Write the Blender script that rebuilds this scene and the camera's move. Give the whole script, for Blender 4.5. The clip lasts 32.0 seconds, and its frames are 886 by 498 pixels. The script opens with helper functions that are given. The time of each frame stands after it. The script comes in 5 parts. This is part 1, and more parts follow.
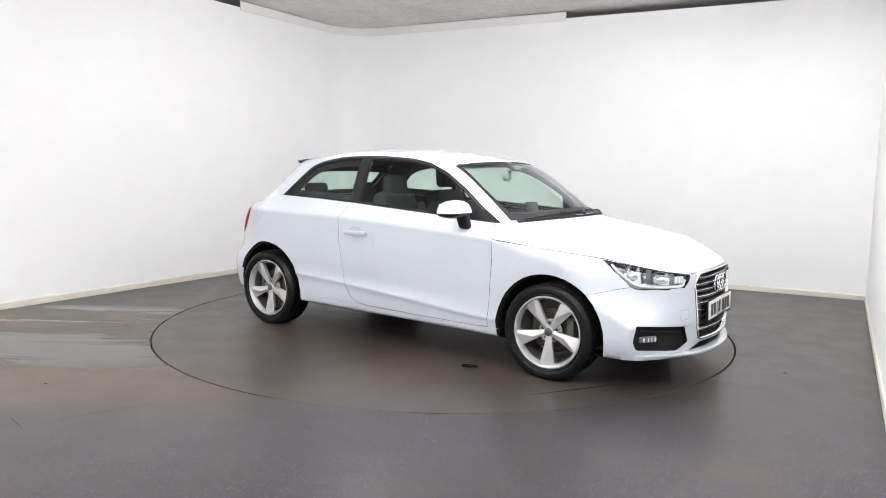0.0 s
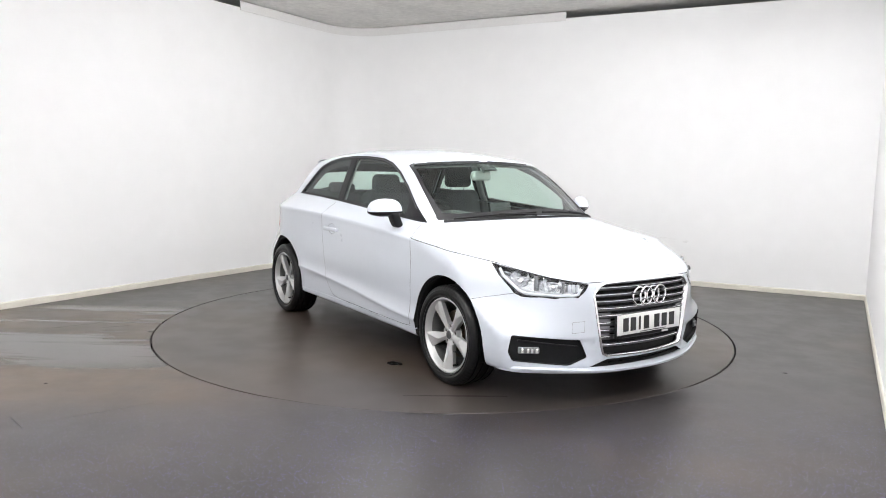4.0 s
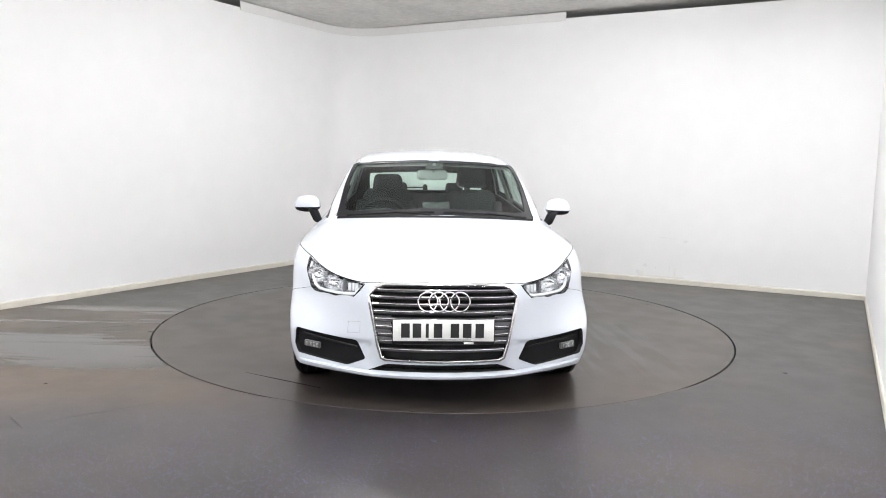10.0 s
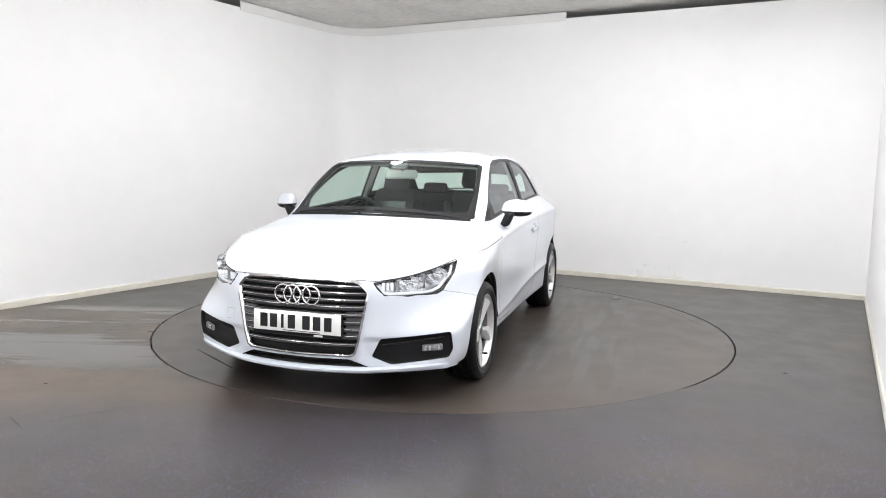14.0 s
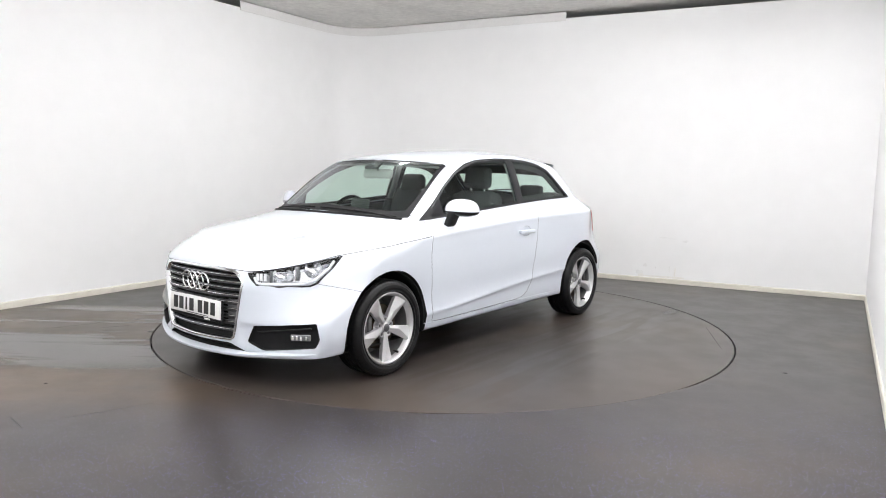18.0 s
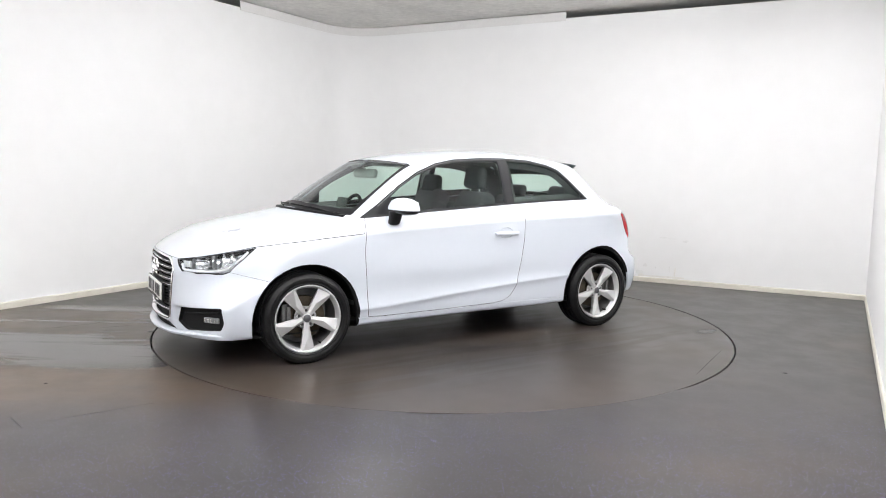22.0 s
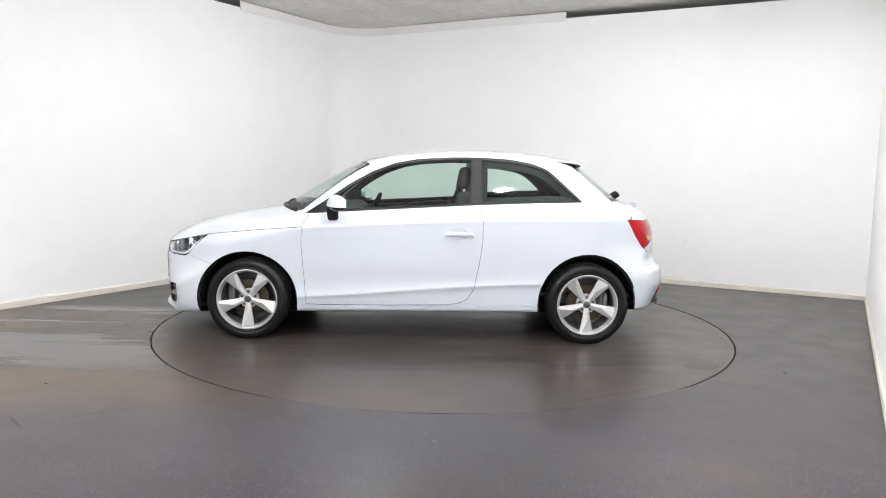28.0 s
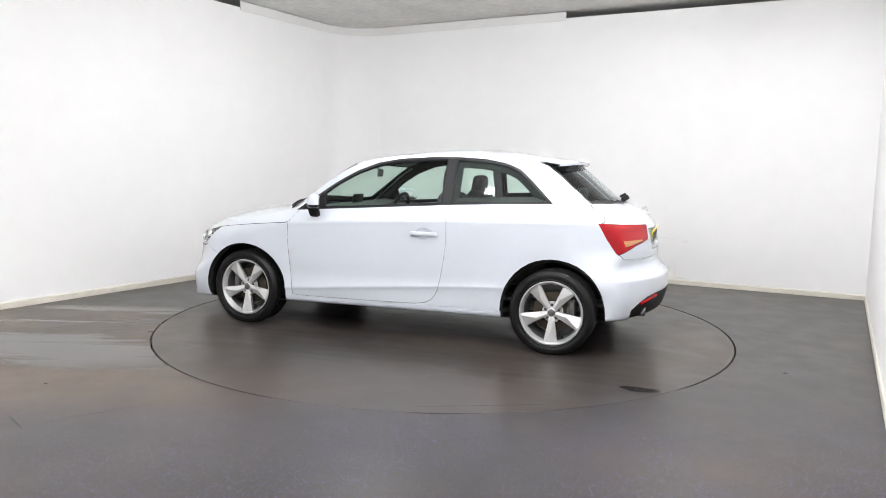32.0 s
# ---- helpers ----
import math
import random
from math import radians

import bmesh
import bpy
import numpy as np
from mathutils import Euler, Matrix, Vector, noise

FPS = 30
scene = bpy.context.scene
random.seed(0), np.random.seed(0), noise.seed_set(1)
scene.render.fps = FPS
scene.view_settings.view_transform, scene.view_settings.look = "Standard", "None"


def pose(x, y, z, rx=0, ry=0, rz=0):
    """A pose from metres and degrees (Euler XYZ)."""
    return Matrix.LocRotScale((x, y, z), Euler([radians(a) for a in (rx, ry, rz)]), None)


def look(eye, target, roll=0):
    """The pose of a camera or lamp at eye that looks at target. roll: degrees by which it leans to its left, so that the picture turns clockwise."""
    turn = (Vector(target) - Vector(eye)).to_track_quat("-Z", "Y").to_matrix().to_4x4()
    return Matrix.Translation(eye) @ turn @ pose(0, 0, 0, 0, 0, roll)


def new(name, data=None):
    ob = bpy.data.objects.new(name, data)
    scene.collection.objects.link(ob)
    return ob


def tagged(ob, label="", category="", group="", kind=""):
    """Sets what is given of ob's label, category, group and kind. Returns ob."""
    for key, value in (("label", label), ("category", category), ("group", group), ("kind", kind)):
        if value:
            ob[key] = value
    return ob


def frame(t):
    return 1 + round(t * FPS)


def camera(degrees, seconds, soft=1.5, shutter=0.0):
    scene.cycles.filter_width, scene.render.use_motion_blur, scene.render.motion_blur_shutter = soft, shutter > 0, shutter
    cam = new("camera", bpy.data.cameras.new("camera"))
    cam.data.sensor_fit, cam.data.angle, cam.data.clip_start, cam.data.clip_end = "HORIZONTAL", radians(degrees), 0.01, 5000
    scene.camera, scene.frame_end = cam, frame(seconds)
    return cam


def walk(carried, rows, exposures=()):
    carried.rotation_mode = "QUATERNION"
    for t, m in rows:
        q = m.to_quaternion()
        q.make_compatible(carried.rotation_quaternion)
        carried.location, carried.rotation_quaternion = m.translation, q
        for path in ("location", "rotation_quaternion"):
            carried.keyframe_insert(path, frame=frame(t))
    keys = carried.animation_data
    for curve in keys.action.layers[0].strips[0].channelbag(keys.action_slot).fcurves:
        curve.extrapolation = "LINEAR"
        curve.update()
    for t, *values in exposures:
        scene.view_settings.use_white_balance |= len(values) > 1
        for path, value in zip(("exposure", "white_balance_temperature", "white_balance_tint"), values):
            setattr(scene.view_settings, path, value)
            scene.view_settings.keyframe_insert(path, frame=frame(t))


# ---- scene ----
# ---------------------------------------------------------------- camera
EYE = (0.0, -5.818, 1.264)
cam = camera(63.55, 32.0, soft=0.98)
VIEW = look(EYE, (-0.0123, 0.1434, 0.5832), 0.971)
walk(cam, [(0.0, VIEW), (32.0, VIEW)], exposures=[(0.0, 0.0), (32.0, 0.0)])

# turning of the table: seconds and degrees
TURN = [(0, -34.9), (1, -40.11), (2, -45.25), (3, -50.37), (5.5, -63.31), (7, -71.11), (8, -76.3), (9, -81.45), (10, -86.72),
        (11, -91.92), (12, -97.08), (13, -102.27), (14, -107.46), (16.5, -120.48), (18, -128.35), (19, -133.6), (20, -138.8),
        (21, -143.98), (22, -149.12), (23, -154.27), (24, -159.39), (25, -164.5), (27.5, -177.26), (29, -184.93), (30.5, -192.6), (32, -200.3)]
CAR_X, CAR_Y = 0.193, -0.124          # the car's middle on the table
TABLE_R = 2.237

# ---------------------------------------------------------------- world and light
world = bpy.data.worlds.new("world")
scene.world = world
world.use_nodes = True
wn = world.node_tree.nodes
wn["Background"].inputs[0].default_value = (0.9, 0.95, 1.0, 1)
wn["Background"].inputs[1].default_value = 0.03

# room frame: corners of the booth in plan, wall height, lamps
COR_B = Vector((-1.34, 4.20, 0))      # far corner, rounded
COR_R = Vector((4.26, 1.315, 0))
DIR_L = Vector((-0.5134, -0.858, 0))  # from the far corner along the long walls
DIR_R = Vector((-0.4828, -0.8757, 0))
COR_LN = COR_B + DIR_L * 12.4
COR_RN = COR_R + DIR_R * 9.6
WALL_H = 3.02
CEIL_Z = 3.10
# Out of view: some follow reflections in the glass, the rest are added fill.
LAMP_PLAN = [(-0.72, 0.95), (2.25, 0.05), (-0.19, -1.33), (-1.35, -2.63), (-1.75, -3.84), (0.66, -2.86), (0.94, -1.58), (1.80, -0.69),
             (0.10, -4.20), (-0.70, -5.20), (-2.90, -5.00), (-2.70, -3.30), (-3.60, -4.20), (-4.90, -4.90)]
LAMP_GLOW = 93.0       # the diffusers' sides and tops
LAMP_POWER = 4.2      # their lower faces
LAMP_Z = CEIL_Z - 0.155
for lx, ly in LAMP_PLAN:
    ld = bpy.data.lights.new("ceiling_and_fill_lamp", "AREA")
    ld.shape, ld.size, ld.size_y = "RECTANGLE", 0.24, 0.13
    ld.energy, ld.color = LAMP_POWER, (0.985, 0.985, 1.0)
    new("ceiling_and_fill_lamp", ld).matrix_world = pose(lx, ly, LAMP_Z - 0.108, 0, 0, 60)


# ---------------------------------------------------------------- materials
def mat(name, col, rough=0.5, metal=0.0, coat=0.0, var=0.06, scale=8.0, bump=0.0, bscale=200.0, rvar=0.06, spec=0.5, emit=None):
    """A surface with colour variation at two scales, uneven gloss and fine relief."""
    m = bpy.data.materials.new(name)
    m.use_nodes = True
    n, l = m.node_tree.nodes, m.node_tree.links
    b = n["Principled BSDF"]
    tc = n.new("ShaderNodeTexCoord")
    n1, n2 = n.new("ShaderNodeTexNoise"), n.new("ShaderNodeTexNoise")
    n1.inputs["Scale"].default_value, n2.inputs["Scale"].default_value = scale, scale * 9
    n1.inputs["Detail"].default_value = n2.inputs["Detail"].default_value = 5
    l.new(tc.outputs["Object"], n1.inputs["Vector"]), l.new(tc.outputs["Object"], n2.inputs["Vector"])
    mx = n.new("ShaderNodeMath")
    mx.operation = "ADD"
    l.new(n1.outputs["Fac"], mx.inputs[0]), l.new(n2.outputs["Fac"], mx.inputs[1])
    cr = n.new("ShaderNodeMapRange")
    cr.inputs["From Min"].default_value, cr.inputs["From Max"].default_value = 0.6, 1.4
    l.new(mx.outputs[0], cr.inputs["Value"])
    mc = n.new("ShaderNodeMix")
    mc.data_type = "RGBA"
    mc.inputs["A"].default_value = (*[max(0, c * (1 - var)) for c in col], 1)
    mc.inputs["B"].default_value = (*[min(1, c * (1 + var)) for c in col], 1)
    l.new(cr.outputs[0], mc.inputs["Factor"])
    l.new(mc.outputs["Result"], b.inputs["Base Color"])
    rr = n.new("ShaderNodeMapRange")
    rr.inputs["To Min"].default_value, rr.inputs["To Max"].default_value = max(0, rough - rvar), min(1, rough + rvar)
    l.new(n1.outputs["Fac"], rr.inputs["Value"])
    l.new(rr.outputs[0], b.inputs["Roughness"])
    b.inputs["Metallic"].default_value = metal
    b.inputs["Coat Weight"].default_value = coat
    b.inputs["Coat Roughness"].default_value = 0.06
    b.inputs["Specular IOR Level"].default_value = spec
    if bump:
        nb, bp = n.new("ShaderNodeTexNoise"), n.new("ShaderNodeBump")
        nb.inputs["Scale"].default_value, nb.inputs["Detail"].default_value = bscale, 4
        l.new(tc.outputs["Object"], nb.inputs["Vector"]), l.new(nb.outputs["Fac"], bp.inputs["Height"])
        bp.inputs["Strength"].default_value, bp.inputs["Distance"].default_value = bump, 0.002
        l.new(bp.outputs[0], b.inputs["Normal"])
    if emit:
        b.inputs["Emission Color"].default_value, b.inputs["Emission Strength"].default_value = (*emit[:3], 1), emit[3]
    return m


def glass(name, tint, gloss=0.02, base=0.05):
    """Thin glass: the view through it takes its tint, the mirror image grows towards the edge of sight."""
    m = bpy.data.materials.new(name)
    m.use_nodes = True
    n, l = m.node_tree.nodes, m.node_tree.links
    n.remove(n["Principled BSDF"])
    tr, gl, mx, lw, pw, ad = (n.new("ShaderNode" + k) for k in ("BsdfTransparent", "BsdfGlossy", "MixShader", "LayerWeight", "Math", "Math"))
    tr.inputs[0].default_value = (*tint, 1)
    gl.inputs["Color"].default_value, gl.inputs["Roughness"].default_value = (0.95, 0.97, 1, 1), gloss
    lw.inputs["Blend"].default_value = 0.5
    pw.operation, ad.operation = "POWER", "MULTIPLY_ADD"
    l.new(lw.outputs["Facing"], pw.inputs[0])
    pw.inputs[1].default_value = 5.0
    l.new(pw.outputs[0], ad.inputs[0])
    ad.inputs[1].default_value, ad.inputs[2].default_value = 1 - base, base
    l.new(ad.outputs[0], mx.inputs[0]), l.new(tr.outputs[0], mx.inputs[1]), l.new(gl.outputs[0], mx.inputs[2])
    l.new(mx.outputs[0], n["Material Output"].inputs[0])
    return m


M_PAINT = mat("white_pearl_paint", (0.63, 0.668, 0.735), 0.30, 0.0, 0.9, 0.012, 3)
M_BLACK = mat("black_plastic", (0.010, 0.010, 0.011), 0.55, 0, 0, 0.25, 12, spec=0.25)
M_GLOSSBLK = mat("gloss_black_plastic", (0.012, 0.012, 0.014), 0.16, 0, 0.3, 0.2, 8)
M_FRAME = mat("black_window_frame", (0.014, 0.014, 0.016), 0.40, 0, 0, 0.2, 10, spec=0.2)
# Near-black colour holds the shade of gaps and hollows; dark marks use it too.
M_VOID = mat("dark_gap", (0.006, 0.006, 0.006), 0.9, 0, 0, 0.2, 8)
M_RUBBER = mat("tyre_rubber", (0.007, 0.007, 0.0075), 0.38, 0, 0, 0.3, 14, 0, 300, 0.10, 0.25)
M_ALLOY = mat("silver_alloy", (0.62, 0.62, 0.625), 0.40, 0.65, 0.1, 0.05, 14)
M_ALLOYDK = mat("grey_alloy_barrel", (0.20, 0.20, 0.20), 0.45, 0.7, 0, 0.2, 14)
M_CHROME = mat("bright_chrome", (0.82, 0.82, 0.84), 0.10, 1.0, 0, 0.03, 10)
M_CHROMEDK = mat("satin_grey_metal", (0.20, 0.20, 0.215), 0.30, 0.9, 0, 0.08, 10)
M_DISC = mat("rusty_brake_disc", (0.085, 0.068, 0.050), 0.55, 0.7, 0, 0.35, 20)
M_CALIPER = mat("cast_caliper", (0.14, 0.14, 0.14), 0.6, 0.5, 0, 0.3, 30, 0.5, 200)
M_GLASS = glass("green_tinted_glass", (0.80, 0.915, 0.86), 0.02, 0.035)
M_SCREEN = glass("green_windscreen_glass", (0.80, 0.915, 0.86), 0.02)
M_LENS = glass("clear_lamp_lens", (0.95, 0.96, 0.97), 0.02)
M_REFL = mat("lamp_reflector", (0.92, 0.93, 0.95), 0.10, 0.85, 0, 0.06, 30, 0.4, 90)
M_LAMPGREY = mat("lamp_grey_housing", (0.22, 0.225, 0.235), 0.32, 0.4, 0, 0.15, 20)
M_LAMPIN = mat("bright_lamp_housing", (0.80, 0.81, 0.83), 0.14, 0.92, 0, 0.15, 30, 0.5, 60)
M_SLAT = mat("dark_grey_slat", (0.055, 0.056, 0.060), 0.30, 0.4, 0.2, 0.15, 12)
M_DRL = mat("milky_light_guide", (0.85, 0.87, 0.9), 0.22, 0, 0.5, 0.03, 20)
M_RED = mat("red_lamp_lens", (0.35, 0.003, 0.007), 0.08, 0, 0, 0.25, 12, spec=0.3)
M_REDDK = mat("deep_red_lamp_lens", (0.20, 0.002, 0.004), 0.14, 0, 0.0, 0.12, 25)
M_AMBER = mat("amber_lamp_lens", (0.55, 0.24, 0.09), 0.14, 0, 0.2, 0.12, 25)
M_TRIM = mat("dark_grey_cabin_plastic", (0.045, 0.047, 0.048), 0.6, 0, 0, 0.2, 10)
M_LINING = mat("grey_headlining", (0.36, 0.37, 0.36), 0.9, 0, 0, 0.1, 20)
M_FABRIC = mat("charcoal_seat_fabric", (0.030, 0.031, 0.034), 0.85, 0, 0, 0.3, 30)
M_BELT = mat("grey_pillar_trim", (0.30, 0.31, 0.30), 0.7, 0, 0, 0.08, 14)
M_PLATEW = mat("white_plate", (0.82, 0.82, 0.80), 0.35, 0, 0.2, 0.03, 20)
M_PLATEY = mat("yellow_plate", (0.80, 0.62, 0.05), 0.35, 0, 0.2, 0.03, 20)
M_INK = mat("black_plate_ink", (0.012, 0.012, 0.013), 0.4, 0, 0, 0.1, 20)
M_WALL = mat("white_wall_paint", (0.915, 0.912, 0.912), 0.72, 0, 0, 0.02, 0.6, 0.12, 60)
M_SKIRT = mat("cream_skirting_paint", (0.72, 0.69, 0.61), 0.45, 0, 0, 0.06, 5, 0.1, 80)
M_STRIP = mat("white_cover_strip", (0.80, 0.79, 0.78), 0.5, 0, 0, 0.04, 4)
M_LAMPBODY = mat("white_lamp_housing", (0.75, 0.75, 0.75), 0.5, 0, 0, 0.03, 10)
M_GLOW = mat("lit_diffuser", (0.9, 0.9, 0.9), 0.5, emit=(0.985, 0.985, 1.0, LAMP_GLOW))


# ---------------------------------------------------------------- mesh helpers
def link_mesh(name, verts, faces, material, parent=None, label="", smooth=True, normals=None, sharp=None):
    me = bpy.data.meshes.new(name)
    me.from_pydata([tuple(v) for v in verts], [], [tuple(f) for f in faces])
    me.materials.append(material)
    if smooth:
        me.shade_smooth()
        if normals is not None:
            me.normals_split_custom_set_from_vertices([tuple(n) for n in normals])
        elif sharp is not None:
            me.set_sharp_from_angle(angle=radians(sharp))
    me.update()
    ob = new(name, me)
    if parent is not None:
        ob.parent = parent
    if label:
        ob["label"] = label
    return ob


def part(name, bm, material, parent, label="", sharp=35, smooth=True):
    """Links a bmesh as one mesh object under a thing or under a part."""
    me = bpy.data.meshes.new(name)
    bmesh.ops.recalc_face_normals(bm, faces=bm.faces)
    bm.to_mesh(me)
    bm.free()
    me.materials.append(material)
    if smooth:
        me.shade_smooth()
        me.set_sharp_from_angle(angle=radians(sharp))
    ob = new(name, me)
    if parent is not None:
        ob.parent = parent
    if label:
        ob["label"] = label
    return ob


def box(bm, size, m=None, bevel=0.0, seg=2):
    """Adds a box of that size, posed by m, with rounded edges."""
    r = bmesh.ops.create_cube(bm, size=1, matrix=Matrix.Diagonal((*size, 1)))
    vs = r["verts"]
    if bevel:
        es = list({e for v in vs for e in v.link_edges})
        b = bmesh.ops.bevel(bm, geom=es, offset=bevel, segments=seg, affect="EDGES", profile=0.5, clamp_overlap=True)
        vs = list({v for f in b["faces"] for v in f.verts} | {v for v in vs if v.is_valid})
        seen, todo = set(vs), list(vs)
        while todo:
            v = todo.pop()
            for e in v.link_edges:
                o = e.other_vert(v)
                if o not in seen:
                    seen.add(o)
                    todo.append(o)
        vs = list(seen)
    if m is not None:
        bmesh.ops.transform(bm, matrix=m, verts=vs)
    return vs


def lathe(bm, profile, axis="y", seg=48, m=None, arc=(0.0, 2 * math.pi)):
    """Turns a profile of (radius, along) pairs round an axis."""
    full = abs(arc[1] - arc[0] - 2 * math.pi) < 1e-6
    n = seg if full else seg + 1
    rows = []
    for i in range(n):
        a = arc[0] + (arc[1] - arc[0]) * i / seg
        c, s = math.cos(a), math.sin(a)
        row = []
        for r, h in profile:
            p = {"y": (r * c, h, r * s), "x": (h, r * c, r * s), "z": (r * c, r * s, h)}[axis]
            row.append(bm.verts.new(m @ Vector(p) if m is not None else p))
        rows.append(row)
    for i in range(seg):
        a, b = rows[i], rows[(i + 1) % n]
        for j in range(len(profile) - 1):
            bm.faces.new((a[j], a[j + 1], b[j + 1], b[j]))
    return rows


def tube(bm, pts, radius, seg=8, closed=False, flat=1.0):
    """A round bar along points."""
    pts = [Vector(p) for p in pts]
    rings = []
    for i, p in enumerate(pts):
        a = pts[(i - 1) % len(pts)] if closed or i else pts[i]
        b = pts[(i + 1) % len(pts)] if closed or i < len(pts) - 1 else pts[i]
        d = (b - a).normalized()
        up = Vector((0, 0, 1)) if abs(d.z) < 0.9 else Vector((0, 1, 0))
        s = d.cross(up).normalized()
        u = s.cross(d)
        rings.append([bm.verts.new(p + (s * math.cos(k * 2 * math.pi / seg) + u * math.sin(k * 2 * math.pi / seg) * flat) * radius) for k in range(seg)])
    n = len(pts)
    for i in range(n if closed else n - 1):
        a, b = rings[i], rings[(i + 1) % n]
        for k in range(seg):
            bm.faces.new((a[k], a[(k + 1) % seg], b[(k + 1) % seg], b[k]))
    if not closed:
        bm.faces.new(rings[0])
        bm.faces.new(rings[-1])


def prism(bm, outline, d, m=None):
    """A plate: an outline in the plane of x and z, d thick along y."""
    a = [bm.verts.new((x, 0, z)) for x, z in outline]
    b = [bm.verts.new((x, d, z)) for x, z in outline]
    bm.faces.new(a)
    bm.faces.new(b)
    for i in range(len(a)):
        j = (i + 1) % len(a)
        bm.faces.new((a[i], a[j], b[j], b[i]))
    if m is not None:
        bmesh.ops.transform(bm, matrix=m, verts=a + b)
    return a + b


def spline(pairs):
    """A smooth curve through (x, y) pairs, x rising, with no overshoot; works on arrays."""
    xs, ys = np.array([p[0] for p in pairs], float), np.array([p[1] for p in pairs], float)
    h, d = np.diff(xs), np.diff(ys) / np.diff(xs)
    t = np.zeros(len(xs))
    t[0], t[-1] = d[0], d[-1]
    for i in range(1, len(xs) - 1):
        if d[i - 1] * d[i] > 0:
            w1, w2 = 2 * h[i] + h[i - 1], h[i] + 2 * h[i - 1]
            t[i] = (w1 + w2) / (w1 / d[i - 1] + w2 / d[i])

    def f(x):
        x = np.clip(x, xs[0], xs[-1])
        i = np.clip(np.searchsorted(xs, x) - 1, 0, len(xs) - 2)
        s = (x - xs[i]) / h[i]
        return ((1 + 2 * s) * (1 - s) ** 2 * ys[i] + s * (1 - s) ** 2 * h[i] * t[i] + s * s * (3 - 2 * s) * ys[i + 1] + s * s * (s - 1) * h[i] * t[i + 1])
    return f


# ---------------------------------------------------------------- the car's outer form (x forward, y to its left, z up)
PLAN = spline([(-2.0, 0.70), (-1.8, 0.765), (-1.6, 0.81), (-1.45, 0.842), (-1.25, 0.866), (-0.85, 0.858), (-0.4, 0.846), (0.0, 0.842), (0.4, 0.846), (0.85, 0.848), (1.25, 0.868), (1.6, 0.85), (1.8, 0.82), (2.05, 0.77)])
TORNADO = spline([(-2.0, 0.925), (-1.43, 0.918), (-0.44, 0.893), (0.83, 0.822), (1.25, 0.79), (1.55, 0.755), (2.05, 0.70)])
BELT = spline([(-2.0, 1.04), (-1.6, 1.035), (-1.19, 1.022), (-0.43, 0.994), (0.0, 0.968), (0.82, 0.918), (1.25, 0.885), (2.05, 0.80)])
BELT_Y = spline([(-2.0, 0.60), (-1.6, 0.655), (-1.19, 0.70), (-0.43, 0.712), (0.0, 0.718), (0.4, 0.724), (0.82, 0.738), (1.25, 0.735), (2.05, 0.60)])
LOWER_B = spline([(0.0, 0.055), (0.06, 0.034), (0.13, 0.020), (0.24, 0.009), (0.5, 0.004), (0.8, 0.003), (1.0, 0.0025)])
LOWER_A = spline([(0.0, 0.055), (0.06, 0.036), (0.13, 0.028), (0.24, 0.024), (0.36, 0.0225), (0.55, 0.0135), (0.8, 0.0065), (0.93, 0.002), (1.0, 0.0025)])


RIDGE = spline([(-1.0, 0.362), (-0.7, 0.345), (0.0, 0.285), (0.8, 0.208), (1.25, 0.19)])


def LOWER(h, x):
    """How far the lower flank falls in, with the sharp crease that climbs towards the rear."""
    d = h - RIDGE(x)
    return LOWER_A(h) - 0.0125 * np.exp(-np.abs(d) / np.where(d > 0, 0.065, 0.032))


CENTRE = spline([(-2.05, 0.62), (-1.90, 0.70), (-1.86, 0.83), (-1.80, 0.925), (-1.72, 0.985), (-1.62, 1.015), (-1.42, 1.165), (-1.27, 1.285), (-1.20, 1.325), (-0.94, 1.372), (-0.708, 1.396),
                 (-0.475, 1.406), (-0.242, 1.402), (0.037, 1.382), (0.223, 1.36), (0.455, 1.314), (0.688, 1.205), (0.875, 1.095), (1.05, 0.985), (1.10, 0.955),
                 (1.25, 0.922), (1.5, 0.878), (1.7, 0.832), (1.85, 0.782), (1.96, 0.725), (2.02, 0.67), (2.08, 0.58)])
BOW = spline([(-2.0, 0.40), (-1.2, 0.30), (-0.9, 0.0), (0.0, 0.0), (0.4, 0.24), (0.9, 0.52), (1.1, 0.5), (1.6, 0.2), (2.05, 0.1)])
CROWN = spline([(-1.9, 0.05), (-1.3, 0.09), (-0.9, 0.15), (0.0, 0.14), (0.4, 0.08), (0.9, 0.06), (1.3, 0.07), (2.05, 0.10)])
NOSE = spline([(0.12, 1.93), (0.165, 1.985), (0.19, 2.000), (0.225, 2.012), (0.26, 2.020), (0.4, 2.026), (0.55, 2.018), (0.63, 2.005), (0.68, 1.985), (0.72, 1.94), (0.80, 1.8)])
NOSE_A = spline([(0.2, 0.40), (0.37, 0.42), (0.59, 0.88), (0.8, 0.95)])
NOSE_N = spline([(0.2, 2.0), (0.37, 2.05), (0.59, 3.05), (0.8, 3.2)])
TAIL = spline([(0.15, 1.86), (0.26, 1.905), (0.42, 1.945), (0.52, 1.935), (0.57, 1.885), (0.62, 1.862), (0.75, 1.858), (0.86, 1.835), (0.93, 1.80), (1.0, 1.70), (1.2, 1.60)])
TAIL_A = spline([(0.2, 0.44), (0.55, 0.44), (0.72, 0.40), (0.9, 0.40), (1.1, 0.46)])
PINCH = spline([(-2.0, 0.09), (-1.65, 0.080), (-1.58, 0.071), (-1.5, 0.058), (-1.4, 0.032), (-1.3, 0.010), (-1.2, 0.0), (0.0, 0.0)])
